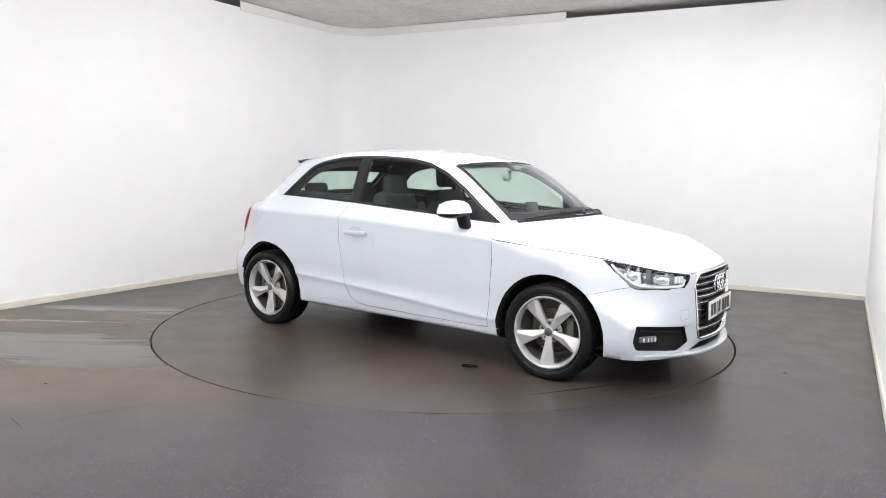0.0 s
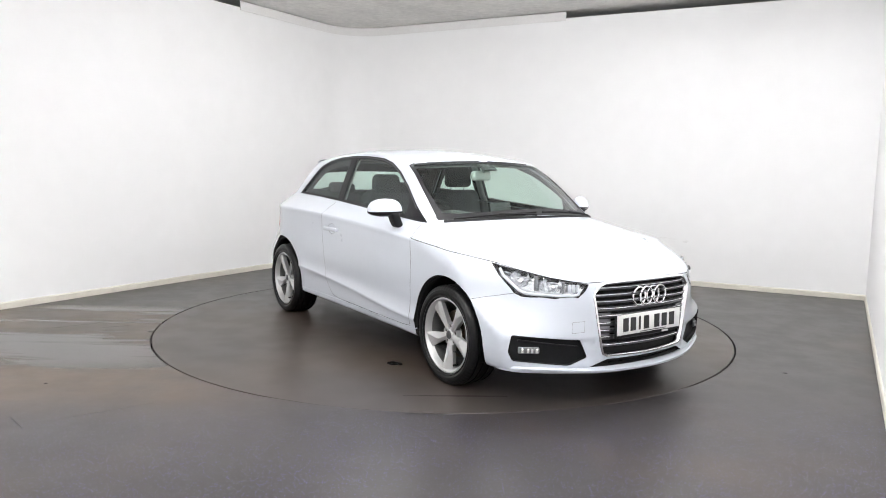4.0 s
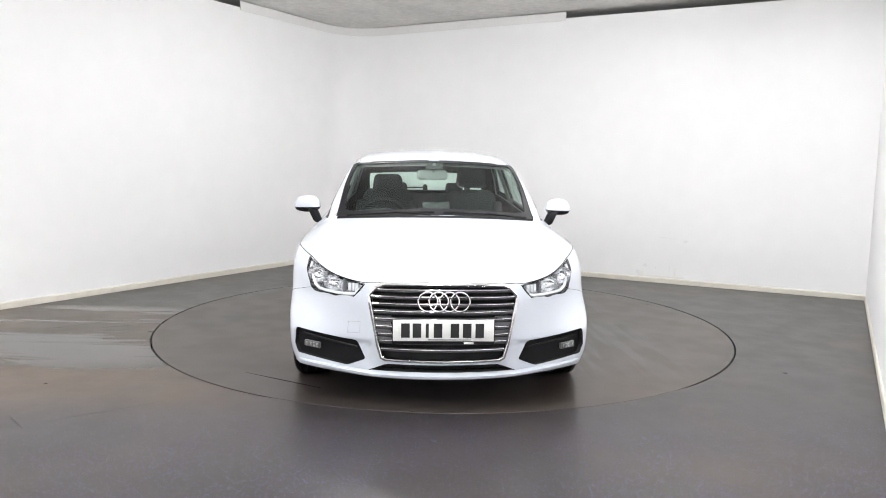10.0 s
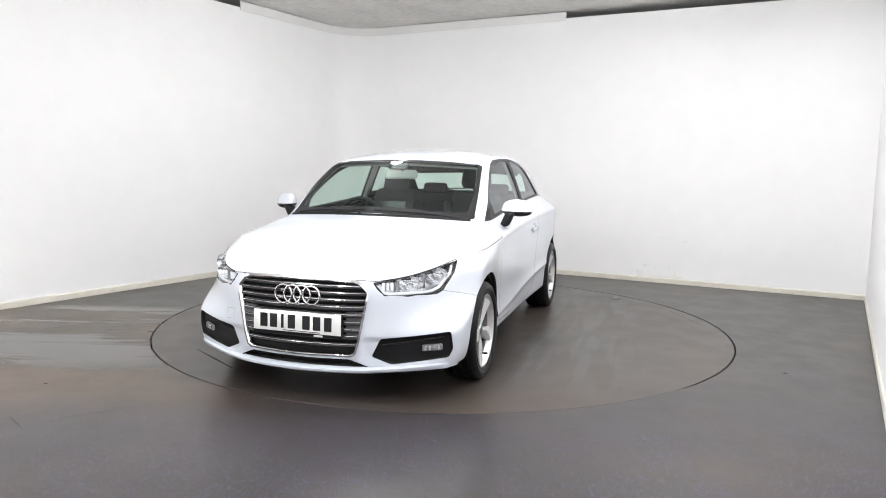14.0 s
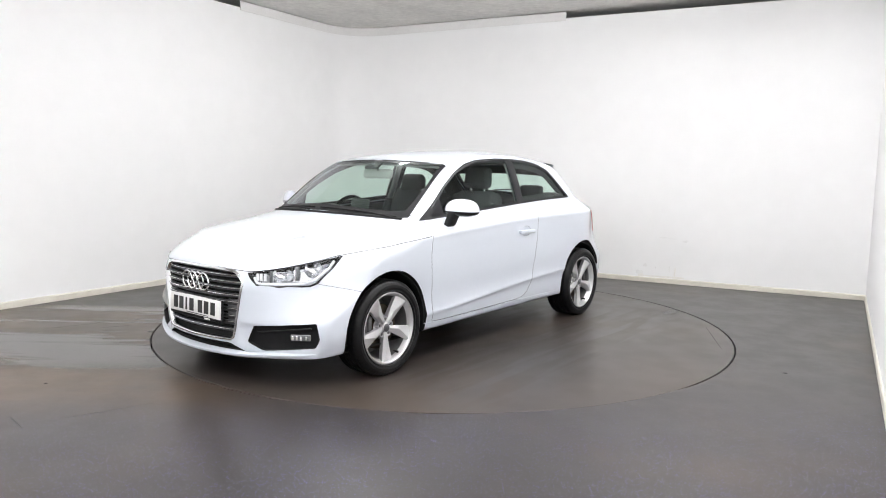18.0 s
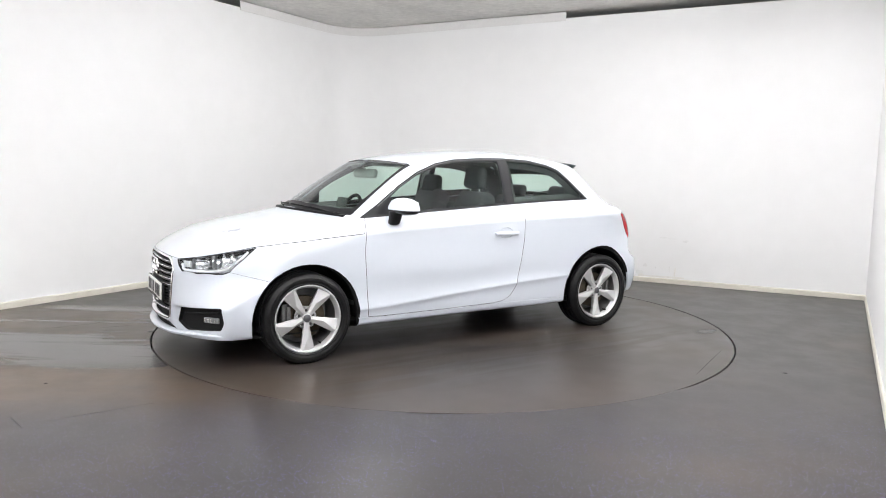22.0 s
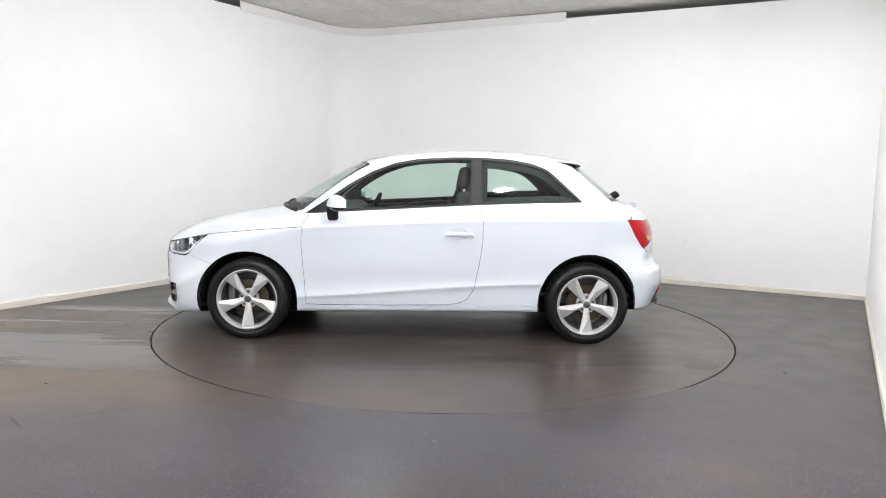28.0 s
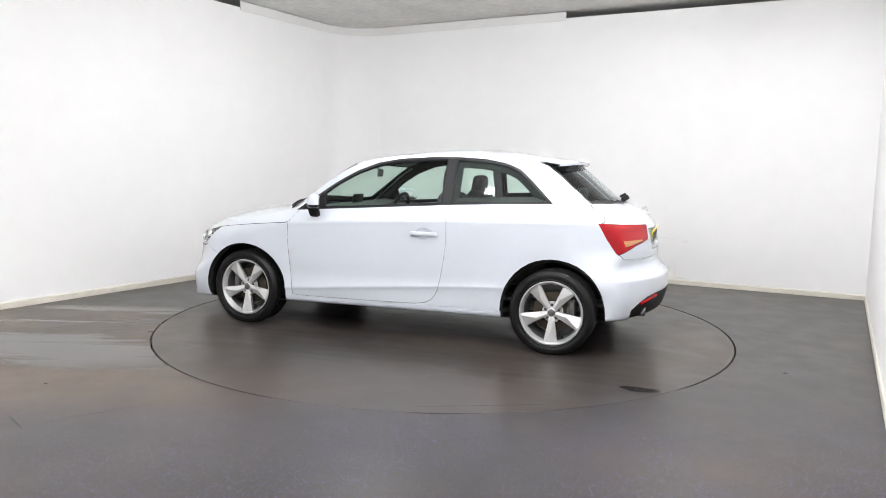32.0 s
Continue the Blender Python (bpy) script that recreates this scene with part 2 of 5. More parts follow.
FLOOR_Z = spline([(-2.0, 0.27), (-1.6, 0.25), (-0.9, 0.222), (0.85, 0.20), (1.5, 0.185), (2.05, 0.175)])


def smax(a, b, k):
    h = np.maximum(k - np.abs(a - b), 0) / k
    return np.maximum(a, b) + h * h * k / 4


def half_width(x, z):
    tz, bz, yb = TORNADO(x), BELT(x), BELT_Y(x)
    zk = np.clip((z - 0.47) / 0.28, 0, 1)
    p = PLAN(x) - PINCH(x) * zk * zk * (3 - 2 * zk)
    h = np.clip((z - 0.18) / (tz - 0.18), 0, 1)
    e = np.clip((np.abs(x) - 1.25) / 0.3, 0, 1)
    low = p - LOWER(h, x) * (1 - e) - LOWER_B(h) * e
    # the flank tucks in just under the shoulder crease
    low = low - 0.0065 * (1 - np.exp(-(1 - h) / 0.03)) * np.exp(-((1 - h) / 0.22) ** 2) * np.clip((1.0 - x) / 0.3, 0, 1)
    ptop = p - 0.0025
    k = np.clip((z - tz) / (bz - tz), 0, 1)
    mid = ptop + (yb - ptop) * k ** 1.08
    d = np.maximum(z - bz, 0)
    high = yb - 0.33 * d - 0.14 * d * d
    return np.where(z < tz, low, np.where(z < bz, mid, high))


def form(p):
    """Below zero inside the body, above zero outside."""
    x, y, z = p[..., 0], np.abs(p[..., 1]), p[..., 2]
    side = y - half_width(x, z)
    xb = np.where(x > 0, x + BOW(x) * y * y, x - BOW(x) * y * y)
    top = (z - (CENTRE(xb) - CROWN(x) * y * y)) * 0.85
    nose = x - (NOSE(z) - NOSE_A(z) * y ** NOSE_N(z))
    # the bumper steps back below a crease beside the grille
    step = np.clip((0.376 - z) / 0.034, 0, 1) * np.clip((z - 0.205) / 0.06, 0, 1) * np.clip((y - 0.335) / 0.05, 0, 1) * np.clip((0.84 - y) / 0.12, 0, 1)
    nose = nose + 0.011 * step * step * (3 - 2 * step)
    tail = -x - (TAIL(z) - TAIL_A(z) * y ** 2.3)
    f = smax(side, top, 0.075 + 0.05 * np.clip((x - 1.0) / 0.5, 0, 1))
    f = smax(f, nose, 0.05)
    f = smax(f, tail, 0.05)
    return smax(f, FLOOR_Z(x) - z, 0.03)


def march(o, d, far=2.6):
    """The way from o (inside) along d to the surface."""
    a, b = np.zeros(len(o)), np.full(len(o), far)
    for _ in range(42):
        m = (a + b) / 2
        inside = form(o + d * m[:, None]) < 0
        a, b = np.where(inside, m, a), np.where(inside, b, m)
    return o + d * ((a + b) / 2)[:, None]


def outward(p):
    """The surface's normal at points."""
    g = np.stack([(form(p + e) - form(p - e)) for e in np.eye(3) * 0.004], -1)
    return g / np.maximum(np.linalg.norm(g, axis=-1, keepdims=True), 1e-9)


def shell():
    """One half of the closed body, from its middle plane to its left, as a bmesh."""
    rings = []
    grid = np.concatenate([np.linspace(-90, -26, 34), np.linspace(-26, -3, 33)[1:], np.linspace(-3, 8, 8)[1:], np.linspace(8, 17, 11)[1:], np.linspace(17, 26, 11)[1:], np.linspace(26, 90, 42)[1:]])
    phi = np.radians(grid)
    cf, cr, zc = 1.30, -1.30, 0.56
    for a in np.radians(np.linspace(1.0, 90, 40)):
        rings.append((cf, np.cos(a), np.sin(a)))
    for x in np.linspace(cf, cr, 112)[1:-1]:
        rings.append((x, 0.0, 1.0))
    for a in np.radians(np.linspace(90, 1.0, 38)):
        rings.append((cr, -np.cos(a), np.sin(a)))
    o, d = [], []
    # one row of points runs along the shoulder crease
    rx, rc, rs0 = (np.array(k) for k in zip(*rings))
    lines = np.full(len(rings), 17.0)
    for _ in range(6):
        b = np.radians(lines)
        q = march(np.stack([rx, 0 * rx, 0 * rx + zc], -1), np.stack([rc, rs0 * np.cos(b), rs0 * np.sin(b)], -1))
        lines = np.clip(lines + np.degrees((TORNADO(q[:, 0]) - q[:, 2]) / np.maximum(np.hypot(q[:, 0] - rx, q[:, 1]), 0.3)), 10, 25)
    # and one along the crease above the sill
    low = np.full(len(rings), -12.5)
    for _ in range(8):
        b = np.radians(low)
        q = march(np.stack([rx, 0 * rx, 0 * rx + zc], -1), np.stack([rc, rs0 * np.cos(b), rs0 * np.sin(b)], -1))
        zr = 0.18 + RIDGE(q[:, 0]) * (TORNADO(q[:, 0]) - 0.18)
        low = np.clip(low + np.degrees((zr - q[:, 2]) / np.maximum(np.hypot(q[:, 0] - rx, q[:, 1]), 0.3)), -20, -6)
    for (x, c, s), line, under in zip(rings, lines, low):
        phi = np.radians(np.interp(grid, [-90, -26, -12.344, 4, 17, 32, 90], [-90, -26, under, 4, line, 32, 90]))
        o.append(np.stack([np.full_like(phi, x), 0 * phi, 0 * phi + zc], -1))
        d.append(np.stack([0 * phi + c, s * np.cos(phi), s * np.sin(phi)], -1))
    o, d = np.concatenate(o), np.concatenate(d)
    p = march(o, d)
    p[np.abs(p[:, 1]) < 1e-4, 1] = 0
    bm = bmesh.new()
    vs = [bm.verts.new(q) for q in p]
    n = len(phi)
    for i in range(len(rings) - 1):
        for j in range(n - 1):
            bm.faces.new((vs[i * n + j], vs[i * n + j + 1], vs[(i + 1) * n + j + 1], vs[(i + 1) * n + j]))
    bmesh.ops.remove_doubles(bm, verts=bm.verts, dist=1e-5)
    bmesh.ops.recalc_face_normals(bm, faces=bm.faces)
    bm.normal_update()
    if sum(f.normal.y for f in bm.faces) < 0:
        bmesh.ops.reverse_faces(bm, faces=bm.faces)
    return bm


REG = {}


def inside_poly(u, v, pts):
    hit, j = False, len(pts) - 1
    for i in range(len(pts)):
        (x1, y1), (x2, y2) = pts[i], pts[j]
        if (y1 > v) != (y2 > v) and u < (x2 - x1) * (v - y1) / (y2 - y1) + x1:
            hit = not hit
        j = i
    return hit


def region(bm, name, way, outline, where=None, over=None, face=0.03):
    """Cuts an outline, seen along way, into the shell and names the faces within. over: only faces of these regions."""
    layer = bm.faces.layers.int["reg"]
    num = REG.setdefault(name, len(REG) + 1)
    way = Vector(way).normalized()
    bu = way.cross(Vector((0, 0, 1))).normalized() if abs(way.z) < 0.9 else Vector((1, 0, 0))
    bv = way.cross(bu)
    pts = [(Vector(p).dot(bu), Vector(p).dot(bv)) for p in outline]
    pad = 0.06
    u0, u1 = min(p[0] for p in pts) - pad, max(p[0] for p in pts) + pad
    v0, v1 = min(p[1] for p in pts) - pad, max(p[1] for p in pts) + pad
    allowed = None if over is None else {REG.get(k, 0) if k else 0 for k in over}
    cand = set()
    for f in bm.faces:
        if f.normal.dot(way) < face:
            continue
        c = f.calc_center_median()
        if u0 < c.dot(bu) < u1 and v0 < c.dot(bv) < v1 and (where is None or where(c)) and (allowed is None or f[layer] in allowed):
            cand.add(f)
    for i in range(len(pts)):
        a, b = Vector(pts[i]), Vector(pts[(i + 1) % len(pts)])
        d = b - a
        ln = d.length
        if ln < 1e-6:
            continue
        d /= ln
        near = []
        for f in cand:
            c = f.calc_center_median()
            q = Vector((c.dot(bu), c.dot(bv))) - a
            along, off = q.dot(d), abs(q.x * d.y - q.y * d.x)
            if -0.05 < along < ln + 0.05 and off < 0.05:
                near.append(f)
        if not near:
            continue
        no = (bu * d.x + bv * d.y).cross(way)
        geom = list({e for f in near for e in f.edges}) + list({v for f in near for v in f.verts}) + near
        r = bmesh.ops.bisect_plane(bm, geom=geom, dist=2e-4, plane_co=bu * a.x + bv * a.y, plane_no=no)
        cand |= {g for g in r["geom"] if isinstance(g, bmesh.types.BMFace)}
        cand = {f for f in cand if f.is_valid}
    for f in cand:
        c = f.calc_center_median()
        if inside_poly(c.dot(bu), c.dot(bv), pts) and (allowed is None or f[layer] in allowed):
            f[layer] = num


class Panel:
    """Faces of one region of the half shell as plain arrays."""

    def __init__(self, bm, names):
        layer = bm.faces.layers.int["reg"]
        nums = {REG[n] if n else 0 for n in names}
        idx, self.v, self.f = {}, [], []
        for f in bm.faces:
            if f[layer] in nums:
                row = []
                for v in f.verts:
                    if v not in idx:
                        idx[v] = len(self.v)
                        self.v.append(tuple(v.co))
                    row.append(idx[v])
                self.f.append(row)
        self.v = np.array(self.v, float).reshape(-1, 3)
        self.n = outward(self.v) if len(self.v) else self.v.copy()

    def rim(self):
        """Border edges (a, b) in face order, without those on the middle plane."""
        seen = {}
        for f in self.f:
            for a, b in zip(f, f[1:] + f[:1]):
                seen[(a, b)] = 1
        return [(a, b) for a, b in seen if (b, a) not in seen and not (self.v[a][1] < 1e-4 and self.v[b][1] < 1e-4)]

    def build(self, gap=0.0022, lip=0.014, sink=0.0, thick=0.0):
        """Vertices, faces and normals: the border drawn back by the gap, with a lip turned inwards."""
        v, n, f = self.v - self.n * sink, self.n, [list(q) for q in self.f]
        rim = self.rim()
        inw = np.zeros_like(v)
        for a, b in rim:
            d = v[b] - v[a]
            ln = np.linalg.norm(d)
            if ln > 1e-7:
                s = np.cross(n[a], d / ln)
                inw[a] += s
                inw[b] += s
        ln = np.linalg.norm(inw, axis=1, keepdims=True)
        inw = np.where(ln > 1e-6, inw / np.maximum(ln, 1e-6), 0)
        mid = v[:, 1] < 1e-4
        inw[mid, 1] = 0
        v = v + inw * gap
        vs, ns = [v], [n]
        k = len(v)
        if lip > 0 and rim:
            ids = sorted({i for e in rim for i in e})
            at = {i: j for j, i in enumerate(ids)}
            top, low = v[ids], v[ids] - n[ids] * lip - inw[ids] * 0.001
            vs += [top, low]
            ns += [-inw[ids] * 0.7 + n[ids] * 0.7, -inw[ids]]
            m = len(ids)
            for a, b in rim:
                f.append((k + at[b], k + at[a], k + m + at[a], k + m + at[b]))
            k += 2 * m
        if thick > 0:
            vs.append(v - n * thick)
            ns.append(-n)
            f += [[k + i for i in reversed(q)] for q in self.f]
        return np.concatenate(vs), f, np.concatenate(ns)


def mirrored(v, f, n):
    s = np.array([1, -1, 1])
    return v * s, [type(q)(reversed(q)) for q in f], n * s


def both(v, f, n):
    """Both halves as one, welded along the middle."""
    k = len(v)
    mid = np.abs(v[:, 1]) < 1e-4
    v2, f2, n2 = mirrored(v, f, n)
    to = np.where(mid, np.arange(k), np.arange(k) + k)
    n = n.copy()
    n[mid, 1] = 0
    f2 = [type(q)(int(to[i]) for i in q) for q in f2]
    used = np.ones(2 * k, bool)
    used[k:][mid] = False
    remap = np.cumsum(used) - 1
    return np.concatenate([v, v2])[used], [type(q)(int(remap[i]) for i in q) for q in f + f2], np.concatenate([n, n2])[used]


def skin(name, geo, material, parent, label="", lip=None):
    """A panel as an object. lip: the material of its turned-in border (the faces kept as tuples)."""
    v, f, n = geo
    ob = link_mesh(name, v, f, material, parent, label, True, n)
    if lip is not None:
        ob.data.materials.append(lip)
        ob.data.polygons.foreach_set("material_index", [1 if isinstance(q, tuple) else 0 for q in f])
    return ob


def pair(name, geo, material, parents, label="", lip=None):
    """The same piece on the car's left and right."""
    return [skin(name, geo, material, parents[0], label, lip), skin(name, mirrored(*geo), material, parents[1], label, lip)]


def flatten(p, axis):
    """Lays a pane on the even curve that fits it best."""
    v = p.v
    a, b = [i for i in range(3) if i != axis]
    u, w = v[:, a], v[:, b]
    if axis == 2:
        cols = [np.ones(len(v)), u, u * u, w * w, u * w * w, w ** 4]
        du = lambda c: c[1] + 2 * c[2] * u + c[4] * w * w
        dw = lambda c: 2 * c[3] * w + 2 * c[4] * u * w + 4 * c[5] * w ** 3
    else:
        cols = [np.ones(len(v)), u, w, u * u, u * w, w * w]
        du = lambda c: c[1] + 2 * c[3] * u + c[4] * w
        dw = lambda c: c[2] + c[4] * u + 2 * c[5] * w
    c = np.linalg.lstsq(np.stack(cols, -1), v[:, axis], rcond=None)[0]
    p.v = v.copy()
    p.v[:, axis] = np.stack(cols, -1) @ c
    n = np.zeros_like(v)
    n[:, axis], n[:, a], n[:, b] = 1, -du(c), -dw(c)
    p.n = n / np.linalg.norm(n, axis=1, keepdims=True)
    return p


def fillet(pts, r=0.03, n=3):
    """Rounds the corners of a closed outline."""
    out = []
    pts = [Vector(p) for p in pts]
    for i, p in enumerate(pts):
        a, b = pts[i - 1] - p, pts[(i + 1) % len(pts)] - p
        ra = min(r, a.length * 0.45)
        rb = min(r, b.length * 0.45)
        p0, p1 = p + a.normalized() * ra, p + b.normalized() * rb
        for k in range(n + 1):
            t = k / n
            out.append(p0 * (1 - t) ** 2 + p * 2 * t * (1 - t) + p1 * t * t)
    return out


def side(pairs):
    return [(x, 0, z) for x, z in pairs]


def plan(pairs):
    return [(x, y, 0) for x, y in pairs]


def front(pairs):
    return [(0, y, z) for y, z in pairs]


def inset(pairs, d):
    """A closed outline of pairs drawn inwards by d."""
    n = len(pairs)
    area = sum(pairs[i - 1][0] * pairs[i][1] - pairs[i][0] * pairs[i - 1][1] for i in range(n))
    s = 1 if area > 0 else -1
    out = []
    for i in range(n):
        p, a, b = Vector(pairs[i]), Vector(pairs[i - 1]), Vector(pairs[(i + 1) % n])
        e1, e2 = (p - a).normalized(), (b - p).normalized()
        n1, n2 = Vector((-e1.y, e1.x)) * s, Vector((-e2.y, e2.x)) * s
        m = (n1 + n2)
        m = m / max(0.35, m.length_squared / 2) if m.length > 1e-6 else n1
        out.append(tuple(p + m * d))
    return out


# ---------------------------------------------------------------- the booth
def wall_slab(name, inner, label, thick=0.12, height=WALL_H, parts=()):
    """A wall along an open line of plan points, its inner face on the line."""
    pts = [Vector((p[0], p[1])) for p in inner]
    nrm = []
    for i in range(len(pts)):
        a, b = pts[max(i - 1, 0)], pts[min(i + 1, len(pts) - 1)]
        d = (b - a).normalized()
        nrm.append(Vector((d.y, -d.x)))
    out = [p - n * thick for p, n in zip(pts, nrm)]
    v, f = [], []
    for p, q in zip(pts, out):
        v += [(p.x, p.y, -0.02), (p.x, p.y, height), (q.x, q.y, height), (q.x, q.y, -0.02)]
    for i in range(len(pts) - 1):
        a, b = 4 * i, 4 * i + 4
        for k in range(4):
            f.append((a + k, a + (k + 1) % 4, b + (k + 1) % 4, b + k))
    f += [(0, 3, 2, 1), (4 * len(pts) - 4, 4 * len(pts) - 3, 4 * len(pts) - 2, 4 * len(pts) - 1)]
    ob = link_mesh(name, v, f, M_WALL, None, "", True, None, 25)
    return tagged(ob, label, "wall", "", "structure")


def band(name, line, z0, z1, depth, material, label, category, top_round=0.0):
    """A strip that follows a wall's line, from z0 to z1, standing proud by depth."""
    pts = [Vector((p[0], p[1])) for p in line]
    prof = [(0.0, z0), (depth, z0), (depth, z1 - top_round), (depth - top_round * 0.7, z1), (0.0, z1)] if top_round else [(0.0, z0), (depth, z0), (depth, z1), (0.0, z1)]
    v, f = [], []
    for i, p in enumerate(pts):
        a, b = pts[max(i - 1, 0)], pts[min(i + 1, len(pts) - 1)]
        d = (b - a).normalized()
        n = Vector((d.y, -d.x))
        v += [(p.x + n.x * q, p.y + n.y * q, z) for q, z in prof]
    k = len(prof)
    for i in range(len(pts) - 1):
        for j in range(k):
            f.append((i * k + j, i * k + (j + 1) % k, (i + 1) * k + (j + 1) % k, (i + 1) * k + j))
    f += [tuple(range(k)), tuple(range((len(pts) - 1) * k, len(pts) * k))]
    ob = link_mesh(name, v, f, material, None, "", True, None, 30)
    return tagged(ob, label, category, "", "structure")


def corner_arc(r=0.55, n=12):
    """The rounded far corner, from the long wall to the back wall."""
    d1, d2 = Vector(DIR_L[:2]), Vector((COR_R - COR_B)[:2]).normalized()
    ang = d1.angle(d2)
    t = r / math.tan(ang / 2)
    c0 = Vector(COR_B[:2])
    a, b = c0 + d1 * t, c0 + d2 * t
    mid = c0 + (d1 + d2).normalized() * (r / math.sin(ang / 2))
    a0 = math.atan2(a.y - mid.y, a.x - mid.x)
    a1 = math.atan2(b.y - mid.y, b.x - mid.x)
    if a1 > a0:
        a1 -= 2 * math.pi
    return [(mid.x + r * math.cos(a0 + (a1 - a0) * i / n), mid.y + r * math.sin(a0 + (a1 - a0) * i / n)) for i in range(n + 1)]


ARC = corner_arc()
LINE_L = [tuple(COR_LN[:2])] + ARC                       # long wall and rounded corner
LINE_B = [ARC[-1], tuple(COR_R[:2])]
LINE_R = [tuple(COR_R[:2]), tuple(COR_RN[:2])]
LINE_N = [tuple(COR_RN[:2]), tuple(COR_LN[:2])]


def floor_material(name, table_top):
    """Dark speckled safety vinyl under a film of dirt; water streaks are smooth and shine, dried mud is brown and dull."""
    m = bpy.data.materials.new(name)
    m.use_nodes = True
    n, l = m.node_tree.nodes, m.node_tree.links
    b = n["Principled BSDF"]
    tc = n.new("ShaderNodeTexCoord")
    xyz = n.new("ShaderNodeSeparateXYZ")
    l.new(tc.outputs["Object"], xyz.inputs[0])

    def noise_tex(scale, detail=4, rough=0.55, stretch=(1, 1, 1), turn=0.0, shift=0.0, warp=0.0):
        mp, t = n.new("ShaderNodeMapping"), n.new("ShaderNodeTexNoise")
        l.new(tc.outputs["Object"], mp.inputs["Vector"])
        mp.inputs["Scale"].default_value, mp.inputs["Rotation"].default_value, mp.inputs["Location"].default_value = stretch, (0, 0, radians(turn)), (shift, shift * 0.7, 0)
        t.inputs["Scale"].default_value, t.inputs["Detail"].default_value, t.inputs["Roughness"].default_value = scale, detail, rough
        t.inputs["Distortion"].default_value = warp
        l.new(mp.outputs[0], t.inputs["Vector"])
        return t.outputs["Fac"]

    def ramp(fac, a, b2, lo=0.0, hi=1.0):
        r = n.new("ShaderNodeMapRange")
        r.interpolation_type = "SMOOTHSTEP"
        for k, val in (("From Min", a), ("From Max", b2), ("To Min", lo), ("To Max", hi)):
            r.inputs[k].default_value = val
        l.new(fac, r.inputs["Value"])
        return r.outputs[0]

    def mixc(fac, a, b2):
        x = n.new("ShaderNodeMix")
        x.data_type = "RGBA"
        l.new(fac, x.inputs["Factor"])
        for k, c in (("A", a), ("B", b2)):
            if isinstance(c, tuple):
                x.inputs[k].default_value = (*c, 1)
            else:
                l.new(c, x.inputs[k])
        return x.outputs["Result"]

    def math2(op, a, b2):
        x = n.new("ShaderNodeMath")
        x.operation = op
        for i, c in enumerate((a, b2)):
            if isinstance(c, float):
                x.inputs[i].default_value = c
            else:
                l.new(c, x.inputs[i])
        return x.outputs[0]

    def band_of(sock, a, b2, c, d):
        return math2("MULTIPLY", ramp(sock, a, b2), ramp(sock, c, d, 1.0, 0.0))

    mid = noise_tex(4, 1.5 if table_top else 6, 0.5 if table_top else 0.62)
    fine = noise_tex(70, 3)
    base = mixc(mid, (0.0385, 0.0335, 0.0325), (0.0455, 0.0400, 0.0388))
    if not table_top:
        base = mixc(ramp(fine, 0.35, 0.7), base, (0.039, 0.0352, 0.0336))
    # wide dull and clean patches
    base = mixc(ramp(noise_tex(0.9, 1.5 if table_top else 5, 0.5 if table_top else 0.6, shift=7.0, warp=0.5), 0.42, 0.66, 0.0, 0.55), base, (0.029, 0.0262, 0.0258))
    if not table_top:
        base = mixc(ramp(noise_tex(16, 6, 0.7, shift=11.0), 0.50, 0.72, 0.0, 0.55), base, (0.024, 0.0218, 0.0225))
    # flecks in the vinyl, hidden where dirt lies on it
    clean = ramp(noise_tex(1.1, 4, 0.6, shift=3.0), 0.35, 0.62)
    clean = math2("MULTIPLY", ramp(xyz.outputs[1], -1.75, -2.75, 0.08, 1.0), math2("MULTIPLY", ramp(clean, 0.0, 1.0, 0.55, 1.0), ramp(xyz.outputs[0], -2.2, -0.9, 0.35, 1.0)))
    for scale, col, lim, pick_at in () if table_top else ((120.0, (0.38, 0.38, 0.42), 0.16, 0.96), (112.0, (0.17, 0.15, 0.48), 0.22, 0.90), (170.0, (0.24, 0.22, 0.34), 0.19, 0.88), (150.0, (0.02, 0.02, 0.02), 0.25, 0.80)):
        vo = n.new("ShaderNodeTexVoronoi")
        vo.voronoi_dimensions = "2D"
        vo.inputs["Scale"].default_value = scale
        l.new(tc.outputs["Object"], vo.inputs["Vector"])
        pick = n.new("ShaderNodeSeparateColor")
        l.new(vo.outputs["Color"], pick.inputs[0])
        dot = math2("MULTIPLY", ramp(vo.outputs["Distance"], lim, lim + 0.08, 1.0, 0.0), ramp(pick.outputs[0], pick_at, pick_at + 0.02))
        base = mixc(math2("MULTIPLY", dot, clean), base, col)
    if table_top:
        # drag marks of water beside and under the car, and smears behind it
        streak = noise_tex(1.0, 1.5, 0.5, (1.1, 8.5, 1), 3, 2.0, 0.5)
        blots = noise_tex(2.4, 1.5, 0.5, (1.0, 1.5, 1), 20, 5.0, 0.8)
        near_car = math2("MAXIMUM", band_of(xyz.outputs[1], 0.55, 0.9, 1.2, 1.75), band_of(xyz.outputs[1], -0.9, -0.3, 0.3, 0.8))
        near_car = math2("MULTIPLY", near_car, band_of(xyz.outputs[0], -1.9, -1.1, 1.2, 1.8))
        wet = math2("MULTIPLY", ramp(streak, 0.42, 0.62), near_car)
        back = math2("MULTIPLY", math2("MULTIPLY", ramp(blots, 0.42, 0.72), 0.8), band_of(xyz.outputs[0], -2.2, -2.0, -1.3, -1.0))
        wet = math2("MAXIMUM", wet, back)
        dirt = ramp(noise_tex(0.8, 1.5, 0.5, shift=1.0), 0.35, 0.75, 0.12, 0.45)
    else:
        streak = noise_tex(1.15, 5, 0.58, (0.40, 3.2, 1), 24, 0.0, 0.3)
